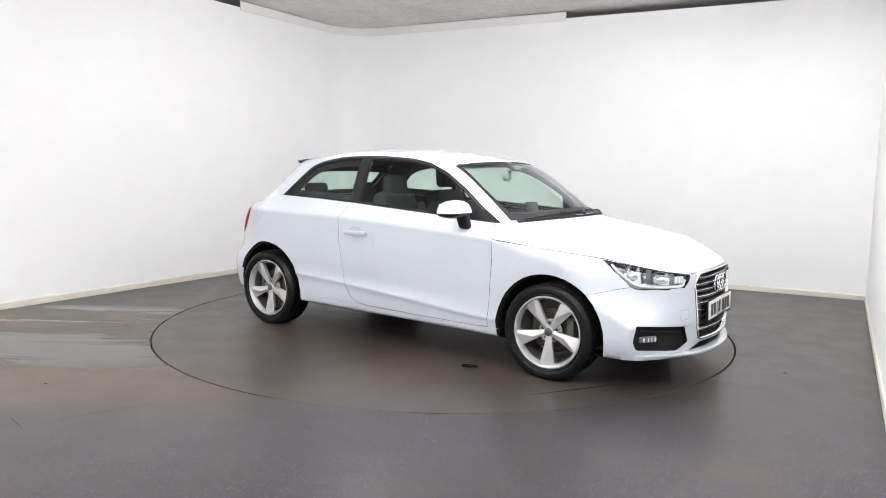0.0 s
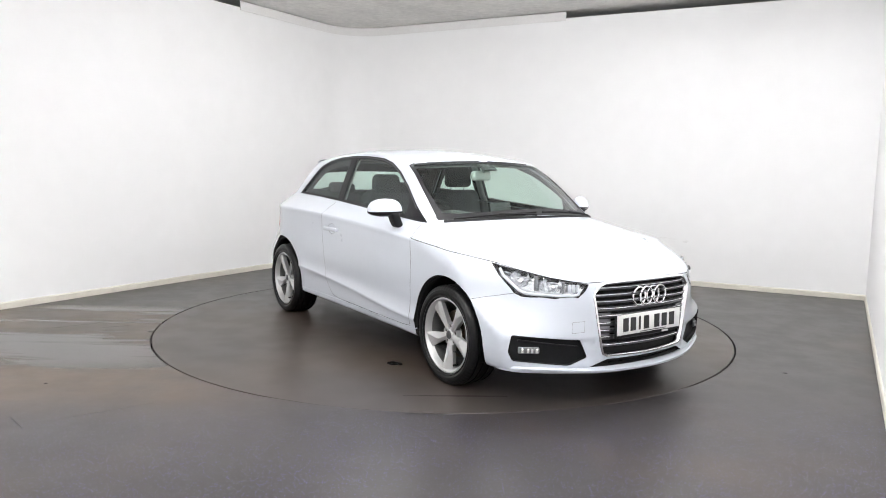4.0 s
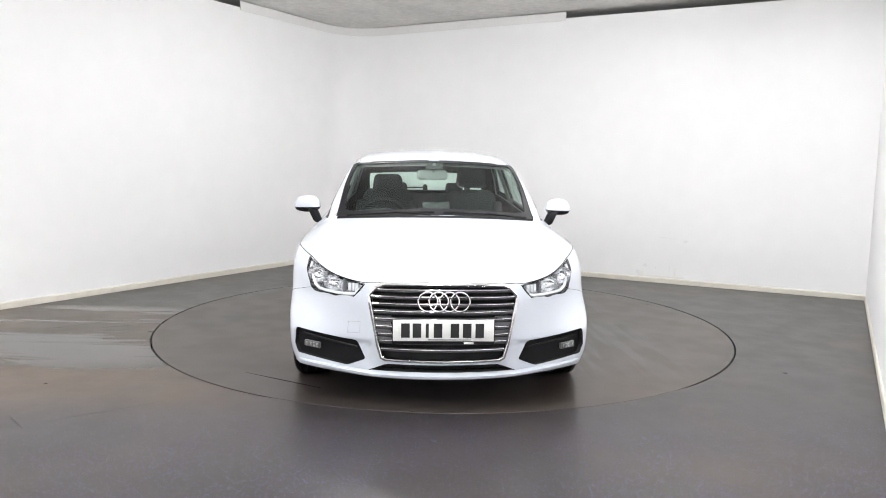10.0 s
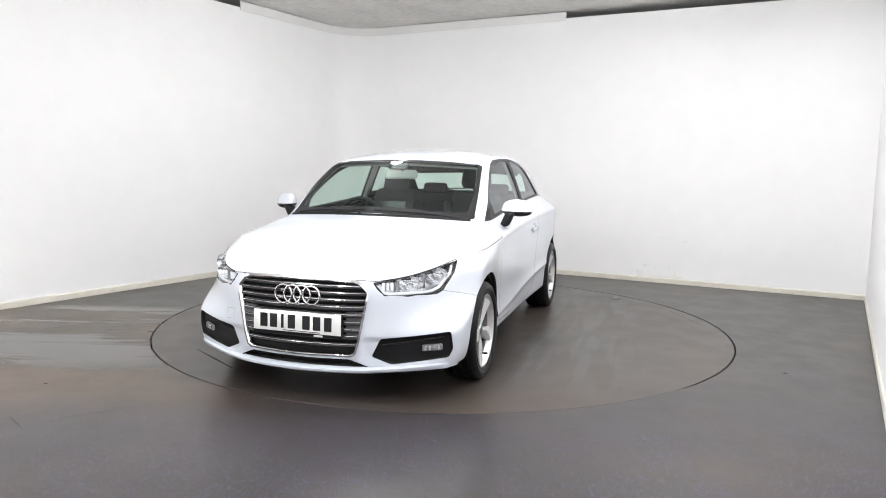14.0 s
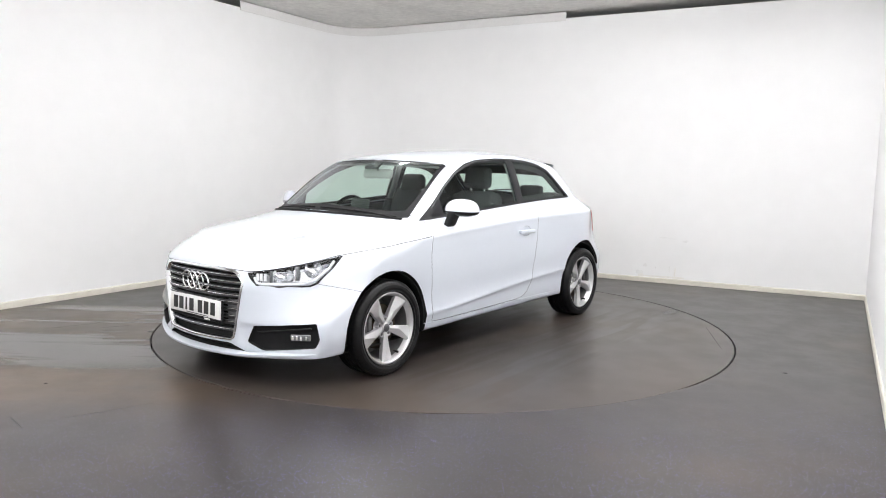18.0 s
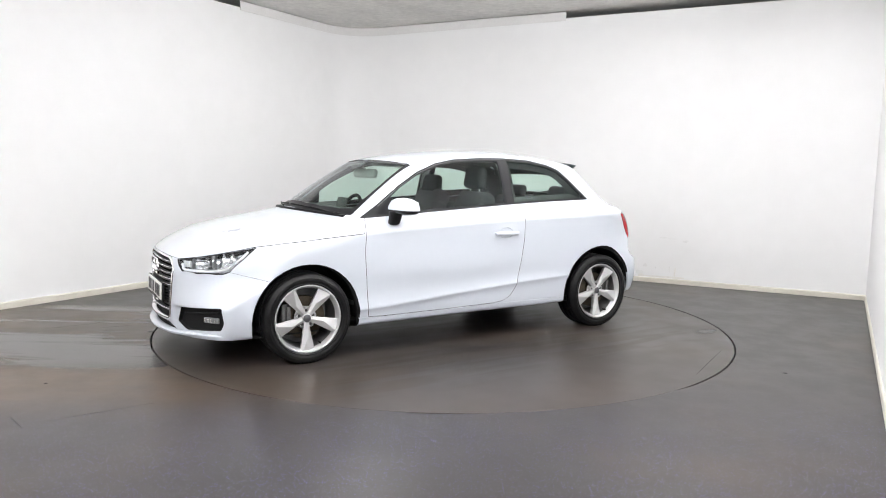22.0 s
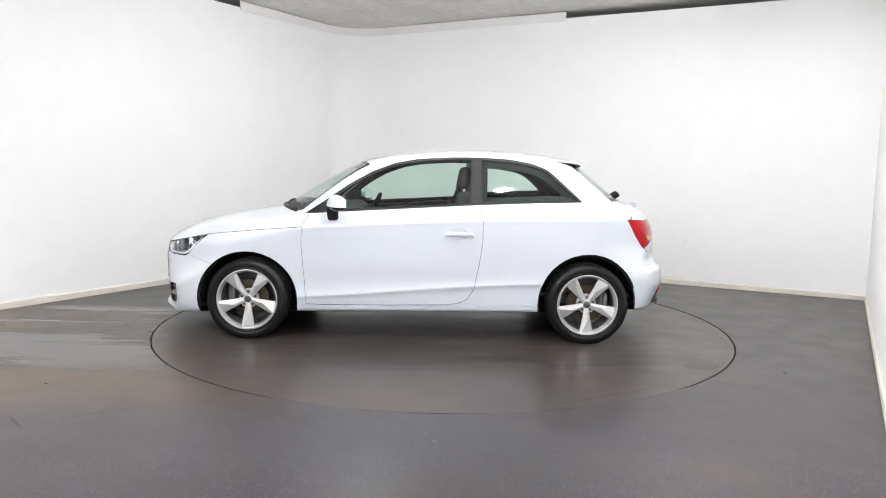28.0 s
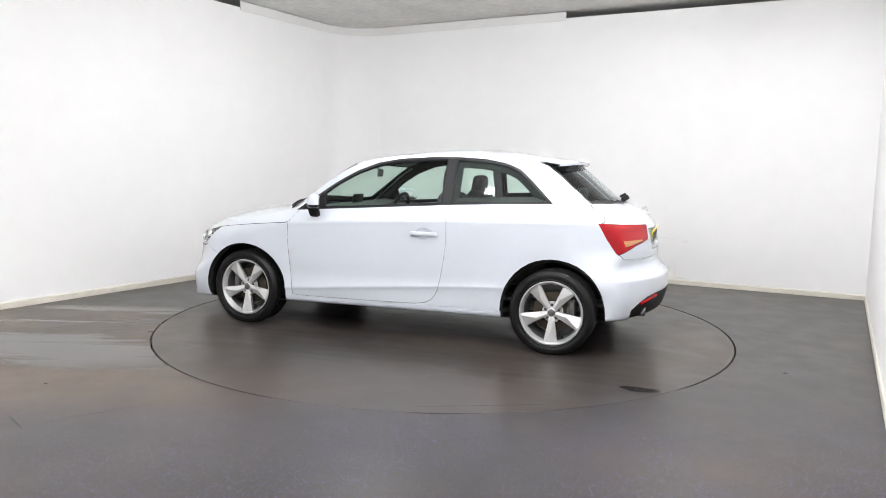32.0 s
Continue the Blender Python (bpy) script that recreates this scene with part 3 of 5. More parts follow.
        left = math2("MULTIPLY", ramp(xyz.outputs[0], -1.5, -2.2), band_of(xyz.outputs[1], -1.75, -1.25, 0.15, 0.45))
        wet = math2("MULTIPLY", ramp(streak, 0.46, 0.55), left)
        mud = math2("MULTIPLY", ramp(xyz.outputs[0], -0.6, -1.8), band_of(xyz.outputs[1], -2.5, -2.05, -1.65, -1.3))
        mud = math2("MAXIMUM", mud, math2("MULTIPLY", math2("MULTIPLY", left, 0.9), math2("SUBTRACT", 1.0, wet)))
        dirt = math2("MAXIMUM", math2("MULTIPLY", mud, ramp(noise_tex(1.6, 5, 0.6, (0.6, 1.6, 1)), 0.3, 0.65, 0.25, 1.0)), ramp(noise_tex(0.9, 6, 0.6), 0.5, 0.7, 0.0, 0.30))
    base = mixc(dirt, base, (0.090, 0.062, 0.040))
    base = mixc(math2("MULTIPLY", wet, 0.75 if table_top else 0.10), base, (0.026, 0.025, 0.025))
    l.new(base, b.inputs["Base Color"])
    lo, hi = (0.315, 0.36) if table_top else (0.29, 0.35)
    rough = math2("ADD", ramp(mid, 0.3, 0.7, lo, hi), math2("MULTIPLY", wet, -0.03 if table_top else -0.22))
    rough = math2("MAXIMUM", rough, 0.06)
    l.new(math2("ADD", math2("MULTIPLY", wet, 0.24 if table_top else 0.45), 0.42 if table_top else 0.36), b.inputs["Specular IOR Level"])
    l.new(rough, b.inputs["Roughness"])
    bp = n.new("ShaderNodeBump")
    bp.inputs["Strength"].default_value, bp.inputs["Distance"].default_value = 0.006 if table_top else 0.03, 0.002
    l.new(noise_tex(45, 3), bp.inputs["Height"])
    l.new(bp.outputs[0], b.inputs["Normal"])
    return m


M_FLOOR = floor_material("speckled_grey_vinyl", False)
M_TABLE = floor_material("dirty_grey_vinyl_of_table", True)


def ring_sheet(name, r0, line, material):
    """A floor with a round hole for the table."""
    n = 180
    v, f = [], []
    for i in range(n):
        a = 2 * math.pi * i / n
        v.append((r0 * math.cos(a), r0 * math.sin(a), 0))
        v.append((r0 * 1.02 * math.cos(a), r0 * 1.02 * math.sin(a), 0))
        v.append((r0 * math.cos(a), r0 * math.sin(a), -0.06))
        c, s = math.cos(a), math.sin(a)
        t = 1e9
        pts = line
        for k in range(len(pts)):
            (x1, y1), (x2, y2) = pts[k], pts[(k + 1) % len(pts)]
            den = c * (y2 - y1) - s * (x2 - x1)
            if abs(den) > 1e-9:
                q = (x1 * (y2 - y1) - y1 * (x2 - x1)) / den
                w = ((c * q - x1) * (x2 - x1) + (s * q - y1) * (y2 - y1)) / ((x2 - x1) ** 2 + (y2 - y1) ** 2)
                if q > 0 and -1e-6 <= w <= 1 + 1e-6:
                    t = min(t, q)
        v.append((c * t, s * t, 0))
    for i in range(n):
        a, b = 4 * i, 4 * ((i + 1) % n)
        f += [(a, a + 1, b + 1, b), (a + 1, a + 3, b + 3, b + 1), (a + 2, a, b, b + 2)]
    return link_mesh(name, v, f, material, None, "", False)


OUT = 0.6
far = [(COR_LN.x - OUT, COR_LN.y - OUT), (COR_B.x - OUT, COR_B.y + OUT), (COR_R.x + OUT, COR_R.y + OUT * 0.4), (COR_RN.x + OUT, COR_RN.y - OUT)]
floor = tagged(ring_sheet("floor", TABLE_R + 0.012, far, M_FLOOR), "dark grey speckled vinyl floor with damp dirty patches", "floor", "", "structure")
bm = bmesh.new()
lathe(bm, [(0.0, -0.07), (TABLE_R + 0.3, -0.07)], "z", 96)
tagged(part("turntable_pit", bm, M_VOID, None, smooth=False), "dark pit under the turntable's edge", "pit", "", "structure")

wall_slab("wall_west", LINE_L, "smooth white painted wall with a rounded end")
wall_n = wall_slab("wall_north", LINE_B, "smooth white painted back wall, slightly scuffed")
wall_slab("wall_east", LINE_R, "smooth white painted side wall")
wall_slab("wall_south", LINE_N, "plain white painted wall")
SK = 0.055
band("baseboard_west", LINE_L, 0.0, SK + 0.004, 0.016, M_SKIRT, "cream painted wooden skirting board", "skirting", 0.010)
band("baseboard_north", LINE_B, 0.0, SK, 0.016, M_SKIRT, "cream painted wooden skirting board", "skirting", 0.010)
band("baseboard_east", LINE_R, 0.0, SK, 0.012, M_SKIRT, "cream painted wooden skirting board", "skirting", 0.008)

# cover strip bent round the corner above the wall
d_l, d_b = Vector(DIR_L[:2]), Vector((COR_R - COR_B)[:2]).normalized()
s_line = [tuple(Vector(ARC[0]) + d_l * 1.46)] + ARC + [tuple(Vector(ARC[-1]) + d_b * 2.54)]
band("trim_corner_strip", s_line, WALL_H - 0.030, 3.092, 0.008, M_STRIP, "bent white cover strip on top of the wall", "trim")

# ceiling slab with uneven dirty plaster
M_CEIL = mat("grey_rough_plaster_ceiling", (0.74, 0.725, 0.695), 0.9, 0, 0, 0.16, 1.7, 0.7, 14, 0.05)
cv = [(p[0], p[1]) for p in far]
v = [(x, y, CEIL_Z) for x, y in cv] + [(x, y, CEIL_Z + 0.15) for x, y in cv]
tagged(link_mesh("ceiling", v, [(0, 1, 2, 3), (7, 6, 5, 4), (0, 4, 5, 1), (1, 5, 6, 2), (2, 6, 7, 3), (3, 7, 4, 0)], M_CEIL, None, "", False),
       "rough stained grey plaster ceiling", "ceiling", "", "structure")

for lx, ly in LAMP_PLAN:
    bm = bmesh.new()
    box(bm, (0.26, 0.08, 0.03), None, 0.006)
    for dx in (-0.09, 0.09):
        box(bm, (0.012, 0.012, 0.15), pose(dx, 0, 0.08), 0.002)
    fitting = part("ceiling_and_fill_light", bm, M_LAMPBODY, None)
    fitting.matrix_world = pose(lx, ly, LAMP_Z, 0, 0, 60)
    tagged(fitting, "one of the unseen ceiling lamps with glowing diffusers, several of them added as fill", "ceiling light", "ceiling lights of the booth")
    bm = bmesh.new()
    box(bm, (0.24, 0.13, 0.09), pose(0, 0, -0.06))
    part("diffuser", bm, M_GLOW, fitting, "glowing white diffuser")


# ---------------------------------------------------------------- the turntable
def build_table():
    bm = bmesh.new()
    lathe(bm, [(0.0, 0.0), (0.8, 0.0), (1.6, 0.0), (2.1, 0.0), (TABLE_R - 0.002, 0.0), (TABLE_R, -0.002), (TABLE_R, -0.045), (0.0, -0.045)], "z", 200)
    bmesh.ops.remove_doubles(bm, verts=bm.verts, dist=1e-5)
    return tagged(part("turntable", bm, M_TABLE, None), "round motor turntable covered in dark speckled vinyl, damp", "turntable")


table = build_table()
M_DAMP = mat("dark_damp_stain", (0.016, 0.015, 0.015), 0.22, 0, 0, 0.3, 20)


def sliver(name, a, b, w0, w1, material, parent, label):
    """A thin strip lying on the floor from a to b, tapered from w0 to w1."""
    a, b = Vector((*a, 0)), Vector((*b, 0))
    d = (b - a).normalized()
    s = Vector((-d.y, d.x, 0))
    bm = bmesh.new()
    pts = []
    for i in range(9):
        t = i / 8
        w = (w0 + (w1 - w0) * t) * (0.35 + 0.65 * math.sin(math.pi * min(max(t, 0.04), 0.96)))
        pts.append((a + (b - a) * t, w))
    lo = [bm.verts.new((*(p - s * w / 2).xy, 0.0012)) for p, w in pts]
    hi = [bm.verts.new((*(p + s * w / 2).xy, 0.0012)) for p, w in pts]
    for k in range(8):
        bm.faces.new((lo[k], lo[k + 1], hi[k + 1], hi[k]))
    return part(name, bm, material, parent, label, smooth=False)


def blot(name, c, rx, ry, material, parent, label, seed=1):
    bm = bmesh.new()
    rnd = random.Random(seed)
    ph = [rnd.uniform(0, 6.28) for _ in range(4)]
    vs = []
    for i in range(30):
        a = 2 * math.pi * i / 30
        k = 1 + 0.12 * math.sin(2 * a + ph[0]) + 0.09 * math.sin(3 * a + ph[1]) + 0.05 * math.sin(5 * a + ph[2])
        vs.append(bm.verts.new((c[0] + rx * k * math.cos(a), c[1] + ry * k * math.sin(a), 0.0012)))
    bm.faces.new(vs)
    return part(name, bm, material, parent, label, smooth=False)


sliver("cover_seam", (1.50, -1.29), (1.81, -0.80), 0.010, 0.018, M_VOID, table, "open dark seam in the vinyl")
sliver("cover_seam", (-1.30, 1.72), (-0.62, 2.06), 0.003, 0.004, M_VOID, table, "open dark seam in the vinyl")
blot("damp_spot", (0.91, -1.0), 0.055, 0.04, M_DAMP, table, "dark damp spot", 2)
blot("damp_spot", (-1.69, 1.27), 0.10, 0.05, M_DAMP, table, "dark damp spot", 3)
for i, (a, b) in enumerate((((-3.03, -0.55), (-2.62, -0.22)), ((-2.62, -0.46), (-2.42, -0.36)), ((-1.94, -2.46), (-1.52, -2.16)), ((-2.14, -2.40), (-1.98, -2.56)))):
    sliver("floor_scratch", a, b, 0.006, 0.004, M_DAMP if i > 1 else M_VOID, floor, "dark scratch in the vinyl")
blot("floor_mark", (2.176, -1.383), 0.018, 0.010, M_VOID, floor, "small dark mark", 5)
# dirt packed into the joint round the table, along its near edge
for a0, a1 in ((-117, -93), (-89, -49)):
    bm = bmesh.new()
    rows = []
    for i in range(41):
        a = radians(a0 + (a1 - a0) * i / 40)
        w = 0.0117 * min(1.0, 6 * i / 40, 10 * (40 - i) / 40)
        rows.append([bm.verts.new(((TABLE_R + 0.012 - k) * math.cos(a), (TABLE_R + 0.012 - k) * math.sin(a), -0.0006)) for k in (-0.001, w)])
    for p, q in zip(rows, rows[1:]):
        bm.faces.new((p[0], q[0], q[1], p[1]))
    part("packed_dirt", bm, M_FLOOR, floor, "dirt packed into the joint", smooth=False)
# scuffs low on the back wall
M_SCUFF = mat("grey_scuff_on_paint", (0.855, 0.85, 0.845), 0.7, 0, 0, 0.08, 30)
M_STAIN = mat("cream_stain_on_paint", (0.87, 0.85, 0.815), 0.7, 0, 0, 0.08, 30)


def scuff(along, z, w, h, material, seed):
    """A thin irregular mark on the back wall."""
    rnd = random.Random(seed)
    ph = [rnd.uniform(0, 6.28) for _ in range(3)]
    o2 = Vector(COR_B[:2]) + d_b * along
    n2 = Vector((d_b.y, -d_b.x)) * 0.0015
    bm = bmesh.new()
    vs = []
    for i in range(20):
        a = 2 * math.pi * i / 20
        k = 1 + 0.2 * math.sin(2 * a + ph[0]) + 0.15 * math.sin(3 * a + ph[1]) + 0.1 * math.sin(5 * a + ph[2])
        q = o2 + d_b * (w * k * math.cos(a)) + n2
        vs.append(bm.verts.new((q.x, q.y, z + h * k * math.sin(a))))
    bm.faces.new(vs)
    part("scuff_mark", bm, material, wall_n, "faint scuff on the paint", smooth=False)


for i, (al, z, w, h) in enumerate(((4.29, 0.515, 0.045, 0.006), (4.40, 0.508, 0.05, 0.004), (4.53, 0.487, 0.03, 0.012), (4.10, 0.190, 0.02, 0.022), (4.035, 0.105, 0.035, 0.030), (4.217, 0.170, 0.009, 0.011), (4.37, 0.160, 0.008, 0.03))):
    scuff(al, z, w, h, M_SCUFF, i)
for i, (al, z, w, h) in enumerate(((4.431, 0.115, 0.010, 0.06), (4.32, 0.070, 0.22, 0.012), (4.05, 0.075, 0.03, 0.02))):
    scuff(al, z, w, h, M_STAIN, 20 + i)
blot("floor_mark", (-2.26, -1.86), 0.012, 0.008, M_VOID, floor, "small dark mark", 6)


# ---------------------------------------------------------------- the car: cutting the shell into its panels
WHEEL_X, WHEEL_Y, WHEEL_Z = 1.2345, 0.742, 0.289
body = shell()
body.faces.layers.int.new("reg")

G_OUT = [(0.83, 0.915), (0.697, 1.003), (0.509, 1.134), (0.344, 1.228), (0.178, 1.291), (0.013, 1.322), (-0.235, 1.338), (-0.442, 1.34), (-0.67, 1.328), (-0.837, 1.298),
         (-0.942, 1.256), (-1.028, 1.183), (-1.114, 1.102), (-1.195, 1.026), (-0.80, 1.012), (-0.43, 0.994), (0.0, 0.967)]
S, F, T = (0, 1, 0), (1, 0, 0), (0, 0, 1)
region(body, "window_trim", S, side(G_OUT), lambda c: c.z > 0.85)
GL = inset(G_OUT, 0.017)
door_gl = [(0.585, 1.055), *[p for p in GL[2:7]], (-0.378, 1.320), (-0.372, 1.009), (0.0, 0.985), (0.575, 0.951)]
quart_gl = [(-0.462, 1.322), *[p for p in GL[8:13]], (-1.155, 1.041), (-0.80, 1.028), (-0.458, 1.012)]
region(body, "door_glass", S, side(door_gl), lambda c: c.z > 0.85)
region(body, "quarter_glass", S, side(quart_gl), lambda c: c.z > 0.85)
# windscreen with its black border, bonnet, roof edge, hatch
ws = [(1.085, 0.0), (1.075, 0.18), (1.03, 0.38), (0.95, 0.55), (0.868, 0.655), (0.62, 0.622), (0.375, 0.575), (0.425, 0.40), (0.455, 0.2), (0.462, 0.0)]
ws_full = ws[:-1] + [(0.462, -0.05), (1.085, -0.05)]
region(body, "screen_border", T, plan(ws_full), lambda c: c.z > 0.9 and c.x > 0.2)
ws_in = [(1.02, -0.05), (1.02, 0.0), (1.01, 0.18), (0.97, 0.36), (0.90, 0.52), (0.835, 0.605), (0.62, 0.598), (0.405, 0.553), (0.455, 0.38), (0.485, 0.2), (0.492, 0.0), (0.492, -0.05)]
region(body, "windscreen", T, plan(ws_in), lambda c: c.z > 0.9 and c.x > 0.2, ["screen_border"])
# bonnet: all above the seam along the shoulder and the lamps' upper edge
seam = [(0.845, 0.822), (1.132, 0.80), (1.376, 0.774), (1.548, 0.750), (1.77, 0.700), (1.932, 0.663), (1.975, 0.669), (2.1, 0.669), (2.1, 1.2), (0.845, 1.2)]
region(body, "bonnet", S, side(seam), None, [""], -0.1)
# door
door = [(0.796, 0.921), (0.833, 0.831), (0.842, 0.709), (0.819, 0.422), (0.808, 0.262), (0.70, 0.258), (0.2, 0.262), (-0.212, 0.270), (-0.30, 0.283), (-0.36, 0.315), (-0.406, 0.385), (-0.443, 0.567),
        (-0.466, 0.731), (-0.466, 0.88), (-0.448, 0.96), (-0.432, 1.01), (0.0, 0.985), (0.4, 0.96)]
region(body, "door", S, side(door), lambda c: c.y > 0.5, [""])
dish = [(-0.298 + 0.060 * math.cos(i * math.pi / 12), 0.792 + 0.037 * math.sin(i * math.pi / 12)) for i in range(24)]
region(body, "handle_dish", S, side(dish), lambda c: c.y > 0.5, ["door"])
# wheel openings
for name, cx in (("arch_front", WHEEL_X), ("arch_rear", -WHEEL_X)):
    circ = [(cx + 0.362 * math.cos(i * math.pi / 20), 0.284 + (0.358 if cx > 0 else 0.375) * math.sin(i * math.pi / 20)) for i in range(-4, 25)]
    region(body, name, S, side(circ), lambda c: c.z < 0.75)
# front bumper with its openings, lamps
bum = [(1.39, 0.10), (1.44, 0.533), (1.56, 0.566), (1.70, 0.600), (1.72, 0.70), (1.932, 0.663), (1.975, 0.669), (2.15, 0.669), (2.15, 0.10)]
region(body, "front_bumper", S, side(bum), None, [""], -0.1)
D1 = (0.75, 0.66, 0)
lamp_f = [(1.940, 0.405, 0.657), (1.952, 0.440, 0.622), (1.937, 0.468, 0.594), (1.860, 0.57, 0.585), (1.77, 0.663, 0.586), (1.73, 0.69, 0.587), (1.695, 0.712, 0.603), (1.60, 0.745, 0.69), (1.548, 0.758, 0.748), (1.68, 0.70, 0.722), (1.80, 0.60, 0.692)]
region(body, "headlight", D1, lamp_f, lambda c: c.x > 1.4)
GRILLE = [(0.0, 0.672), (0.20, 0.672), (0.318, 0.667), (0.352, 0.655), (0.388, 0.600), (0.391, 0.585), (0.345, 0.345), (0.325, 0.275), (0.30, 0.262), (0.0, 0.258)]
g_full = [(-0.05, 0.672), *GRILLE, (-0.05, 0.258)]
region(body, "grille_frame", F, front(g_full), lambda c: c.x > 1.6)
g_in = [(-0.05, 0.658)] + [(max(y - 0.008, 0) if y > 0.05 else y, z + (-0.011 if z > 0.6 else 0.008)) for y, z in GRILLE] + [(-0.05, 0.269)]
region(body, "grille_hole", F, front(g_in), lambda c: c.x > 1.6)
low = [(-0.05, 0.246), (0.0, 0.246), (0.285, 0.246), (0.305, 0.240), (0.385, 0.205), (0.375, 0.198), (0.0, 0.198), (-0.05, 0.198)]
region(body, "lower_slot", F, front(low), lambda c: c.x > 1.6)
fog = fillet(front([(0.436, 0.360), (0.772, 0.392), (0.785, 0.30), (0.765, 0.252), (0.490, 0.220), (0.392, 0.262)]), 0.012)
D2 = (0.9, 0.42, 0)
fog3 = [(1.99 - 0.42 * p[1] ** 2.05 - 0.005, p[1], p[2]) for p in fog]
region(body, "fog_hole", D2, fog3, lambda c: c.x > 1.5)
# tail: hatch, rear screen, lamps, bumper
D3 = (-0.72, 0.69, 0)
tail_l = [(-1.520, 0.755, 0.906), (-1.576, 0.740, 0.806), (-1.642, 0.718, 0.705), (-1.660, 0.70, 0.704), (-1.688, 0.68, 0.715), (-1.75, 0.56, 0.755), (-1.784, 0.463, 0.770), (-1.80, 0.36, 0.785), (-1.80, 0.31, 0.880), (-1.666, 0.61, 0.894)]
region(body, "rear_light", D3, tail_l, lambda c: c.x < -1.3)
region(body, "rear_light_amber", D3, [(-1.660, 0.66, 0.790), (-1.775, 0.46, 0.790), (-1.778, 0.455, 0.780), (-1.676, 0.655, 0.748)], lambda c: c.x < -1.3, ["rear_light"])
rs = [(-1.15, -0.05), (-1.15, 0.0), (-1.13, 0.3), (-1.068, 0.537), (-1.162, 0.562), (-1.30, 0.574), (-1.440, 0.566), (-1.53, 0.38), (-1.60, 0.15), (-1.612, 0.0), (-1.612, -0.05)]
region(body, "rear_screen_border", T, plan(rs), lambda c: c.x < -1.0 and c.z > 0.9)
rs_in = [(-1.22, -0.05), (-1.22, 0.0), (-1.20, 0.3), (-1.15, 0.505), (-1.20, 0.528), (-1.30, 0.545), (-1.425, 0.548), (-1.50, 0.36), (-1.565, 0.15), (-1.575, 0.0), (-1.575, -0.05)]
region(body, "rear_screen", T, plan(rs_in), lambda c: c.x < -1.0 and c.z > 0.9, ["rear_screen_border"])
B = (-1, 0, 0)
hatch = [(-0.05, 1.30), (0.0, 1.30), (0.53, 1.30), (0.582, 1.03), (0.66, 0.97), (0.745, 0.905), (0.735, 0.79), (0.715, 0.70), (0.685, 0.666), (0.56, 0.652), (0.3, 0.652), (0.0, 0.652), (-0.05, 0.652)]
region(body, "tailgate", B, front(hatch), lambda c: c.x < -1.2, [""])
rb = [(-1.5, 0.05), (-1.575, 0.42), (-1.60, 0.60), (-1.67, 0.70), (-2.1, 0.71), (-2.1, 0.05)]
region(body, "rear_bumper", S, side(rb), lambda c: c.x < -1.4, [""], -0.1)
dif = [(-0.05, 0.425), (0.0, 0.425), (0.40, 0.42), (0.52, 0.405), (0.60, 0.372), (0.665, 0.325), (0.66, 0.25), (0.64, 0.20), (0.0, 0.20), (-0.05, 0.20)]
region(body, "diffuser", (-0.94, 0.34, 0), [(-1.9 + 0.46 * p[0] ** 2.3 if p[0] > 0 else -1.9, p[0], p[1]) for p in dif], lambda c: c.x < -1.5, ["rear_bumper"])
rec = [(-1.9, -0.05, 0.852), (-1.9, 0.285, 0.852), (-1.9, 0.300, 0.840), (-1.9, 0.295, 0.722), (-1.9, 0.28, 0.712), (-1.9, -0.05, 0.712)]
region(body, "plate_recess", B, rec, lambda c: c.x < -1.5, ["tailgate", "rear_light"])
# sill and underside
region(body, "sill", S, side([(0.875, 0.10), (0.875, 0.258), (0.2, 0.258), (-0.212, 0.264), (-0.88, 0.268), (-0.88, 0.10)]), lambda c: c.y > 0.6, [""])
lay = body.faces.layers.int["reg"]
REG["underside"] = len(REG) + 1
for f in body.faces:
    if f.normal.z < -0.9 and all(v.co.z < float(FLOOR_Z(v.co.x)) + 0.004 for v in f.verts):
        f[lay] = REG["underside"]
# front wing ahead of the door, the rest is the side frame with the roof
region(body, "front_wing", S, side([(0.76, 0.10), (0.76, 0.828), (0.846, 0.826), (1.7, 0.9), (1.75, 0.10)]), None, [""])
region(body, "roof", T, plan([(0.47, -0.05), (0.40, 0.535), (0.15, 0.515), (-0.4, 0.51), (-0.95, 0.515), (-1.24, 0.53), (-1.30, 0.53), (-1.32, -0.05)]), lambda c: c.z > 1.2, [""])

car = new("car")
tagged(car, "white three-door hatchback with silver five-spoke alloy wheels, on the turntable", "car")
LR = (car, car)

# A near-black backing and near-black panel lips paint the shade inside the gaps.
ALL_SKIN = ["", "plate_recess", "roof", "bonnet", "front_wing", "door", "handle_dish", "sill", "front_bumper", "tailgate", "rear_bumper", "underside"]
skin("gap_shade_backing", both(*Panel(body, ALL_SKIN).build(-0.004, 0.0, 0.040)), M_VOID, car, "near-black backing that paints the shade in the panel gaps")
P_side = Panel(body, [""])
pair("side_frame", P_side.build(0.0012, 0.024), M_PAINT, LR, "", M_VOID)
skin("roof_panel", both(*Panel(body, ["roof"]).build(0.0004, 0.006)), M_PAINT, car)
bonnet = skin("bonnet", both(*Panel(body, ["bonnet"]).build(0.0030, 0.024)), M_PAINT, car, "", M_VOID)
wings = pair("front_wing", Panel(body, ["front_wing"]).build(0.0014, 0.026), M_PAINT, LR, "", M_VOID)
doors = pair("door", Panel(body, ["door"]).build(0.0016, 0.024), M_PAINT, LR, "", M_VOID)
pair("sill", Panel(body, ["sill"]).build(0.0016, 0.02), M_PAINT, LR)
bumper = skin("front_bumper", both(*Panel(body, ["front_bumper"]).build(0.0004, 0.028)), M_PAINT, car, "", M_VOID)
tailgate = skin("tailgate", both(*Panel(body, ["tailgate"]).build(0.0042, 0.024)), M_PAINT, car, "", M_VOID)
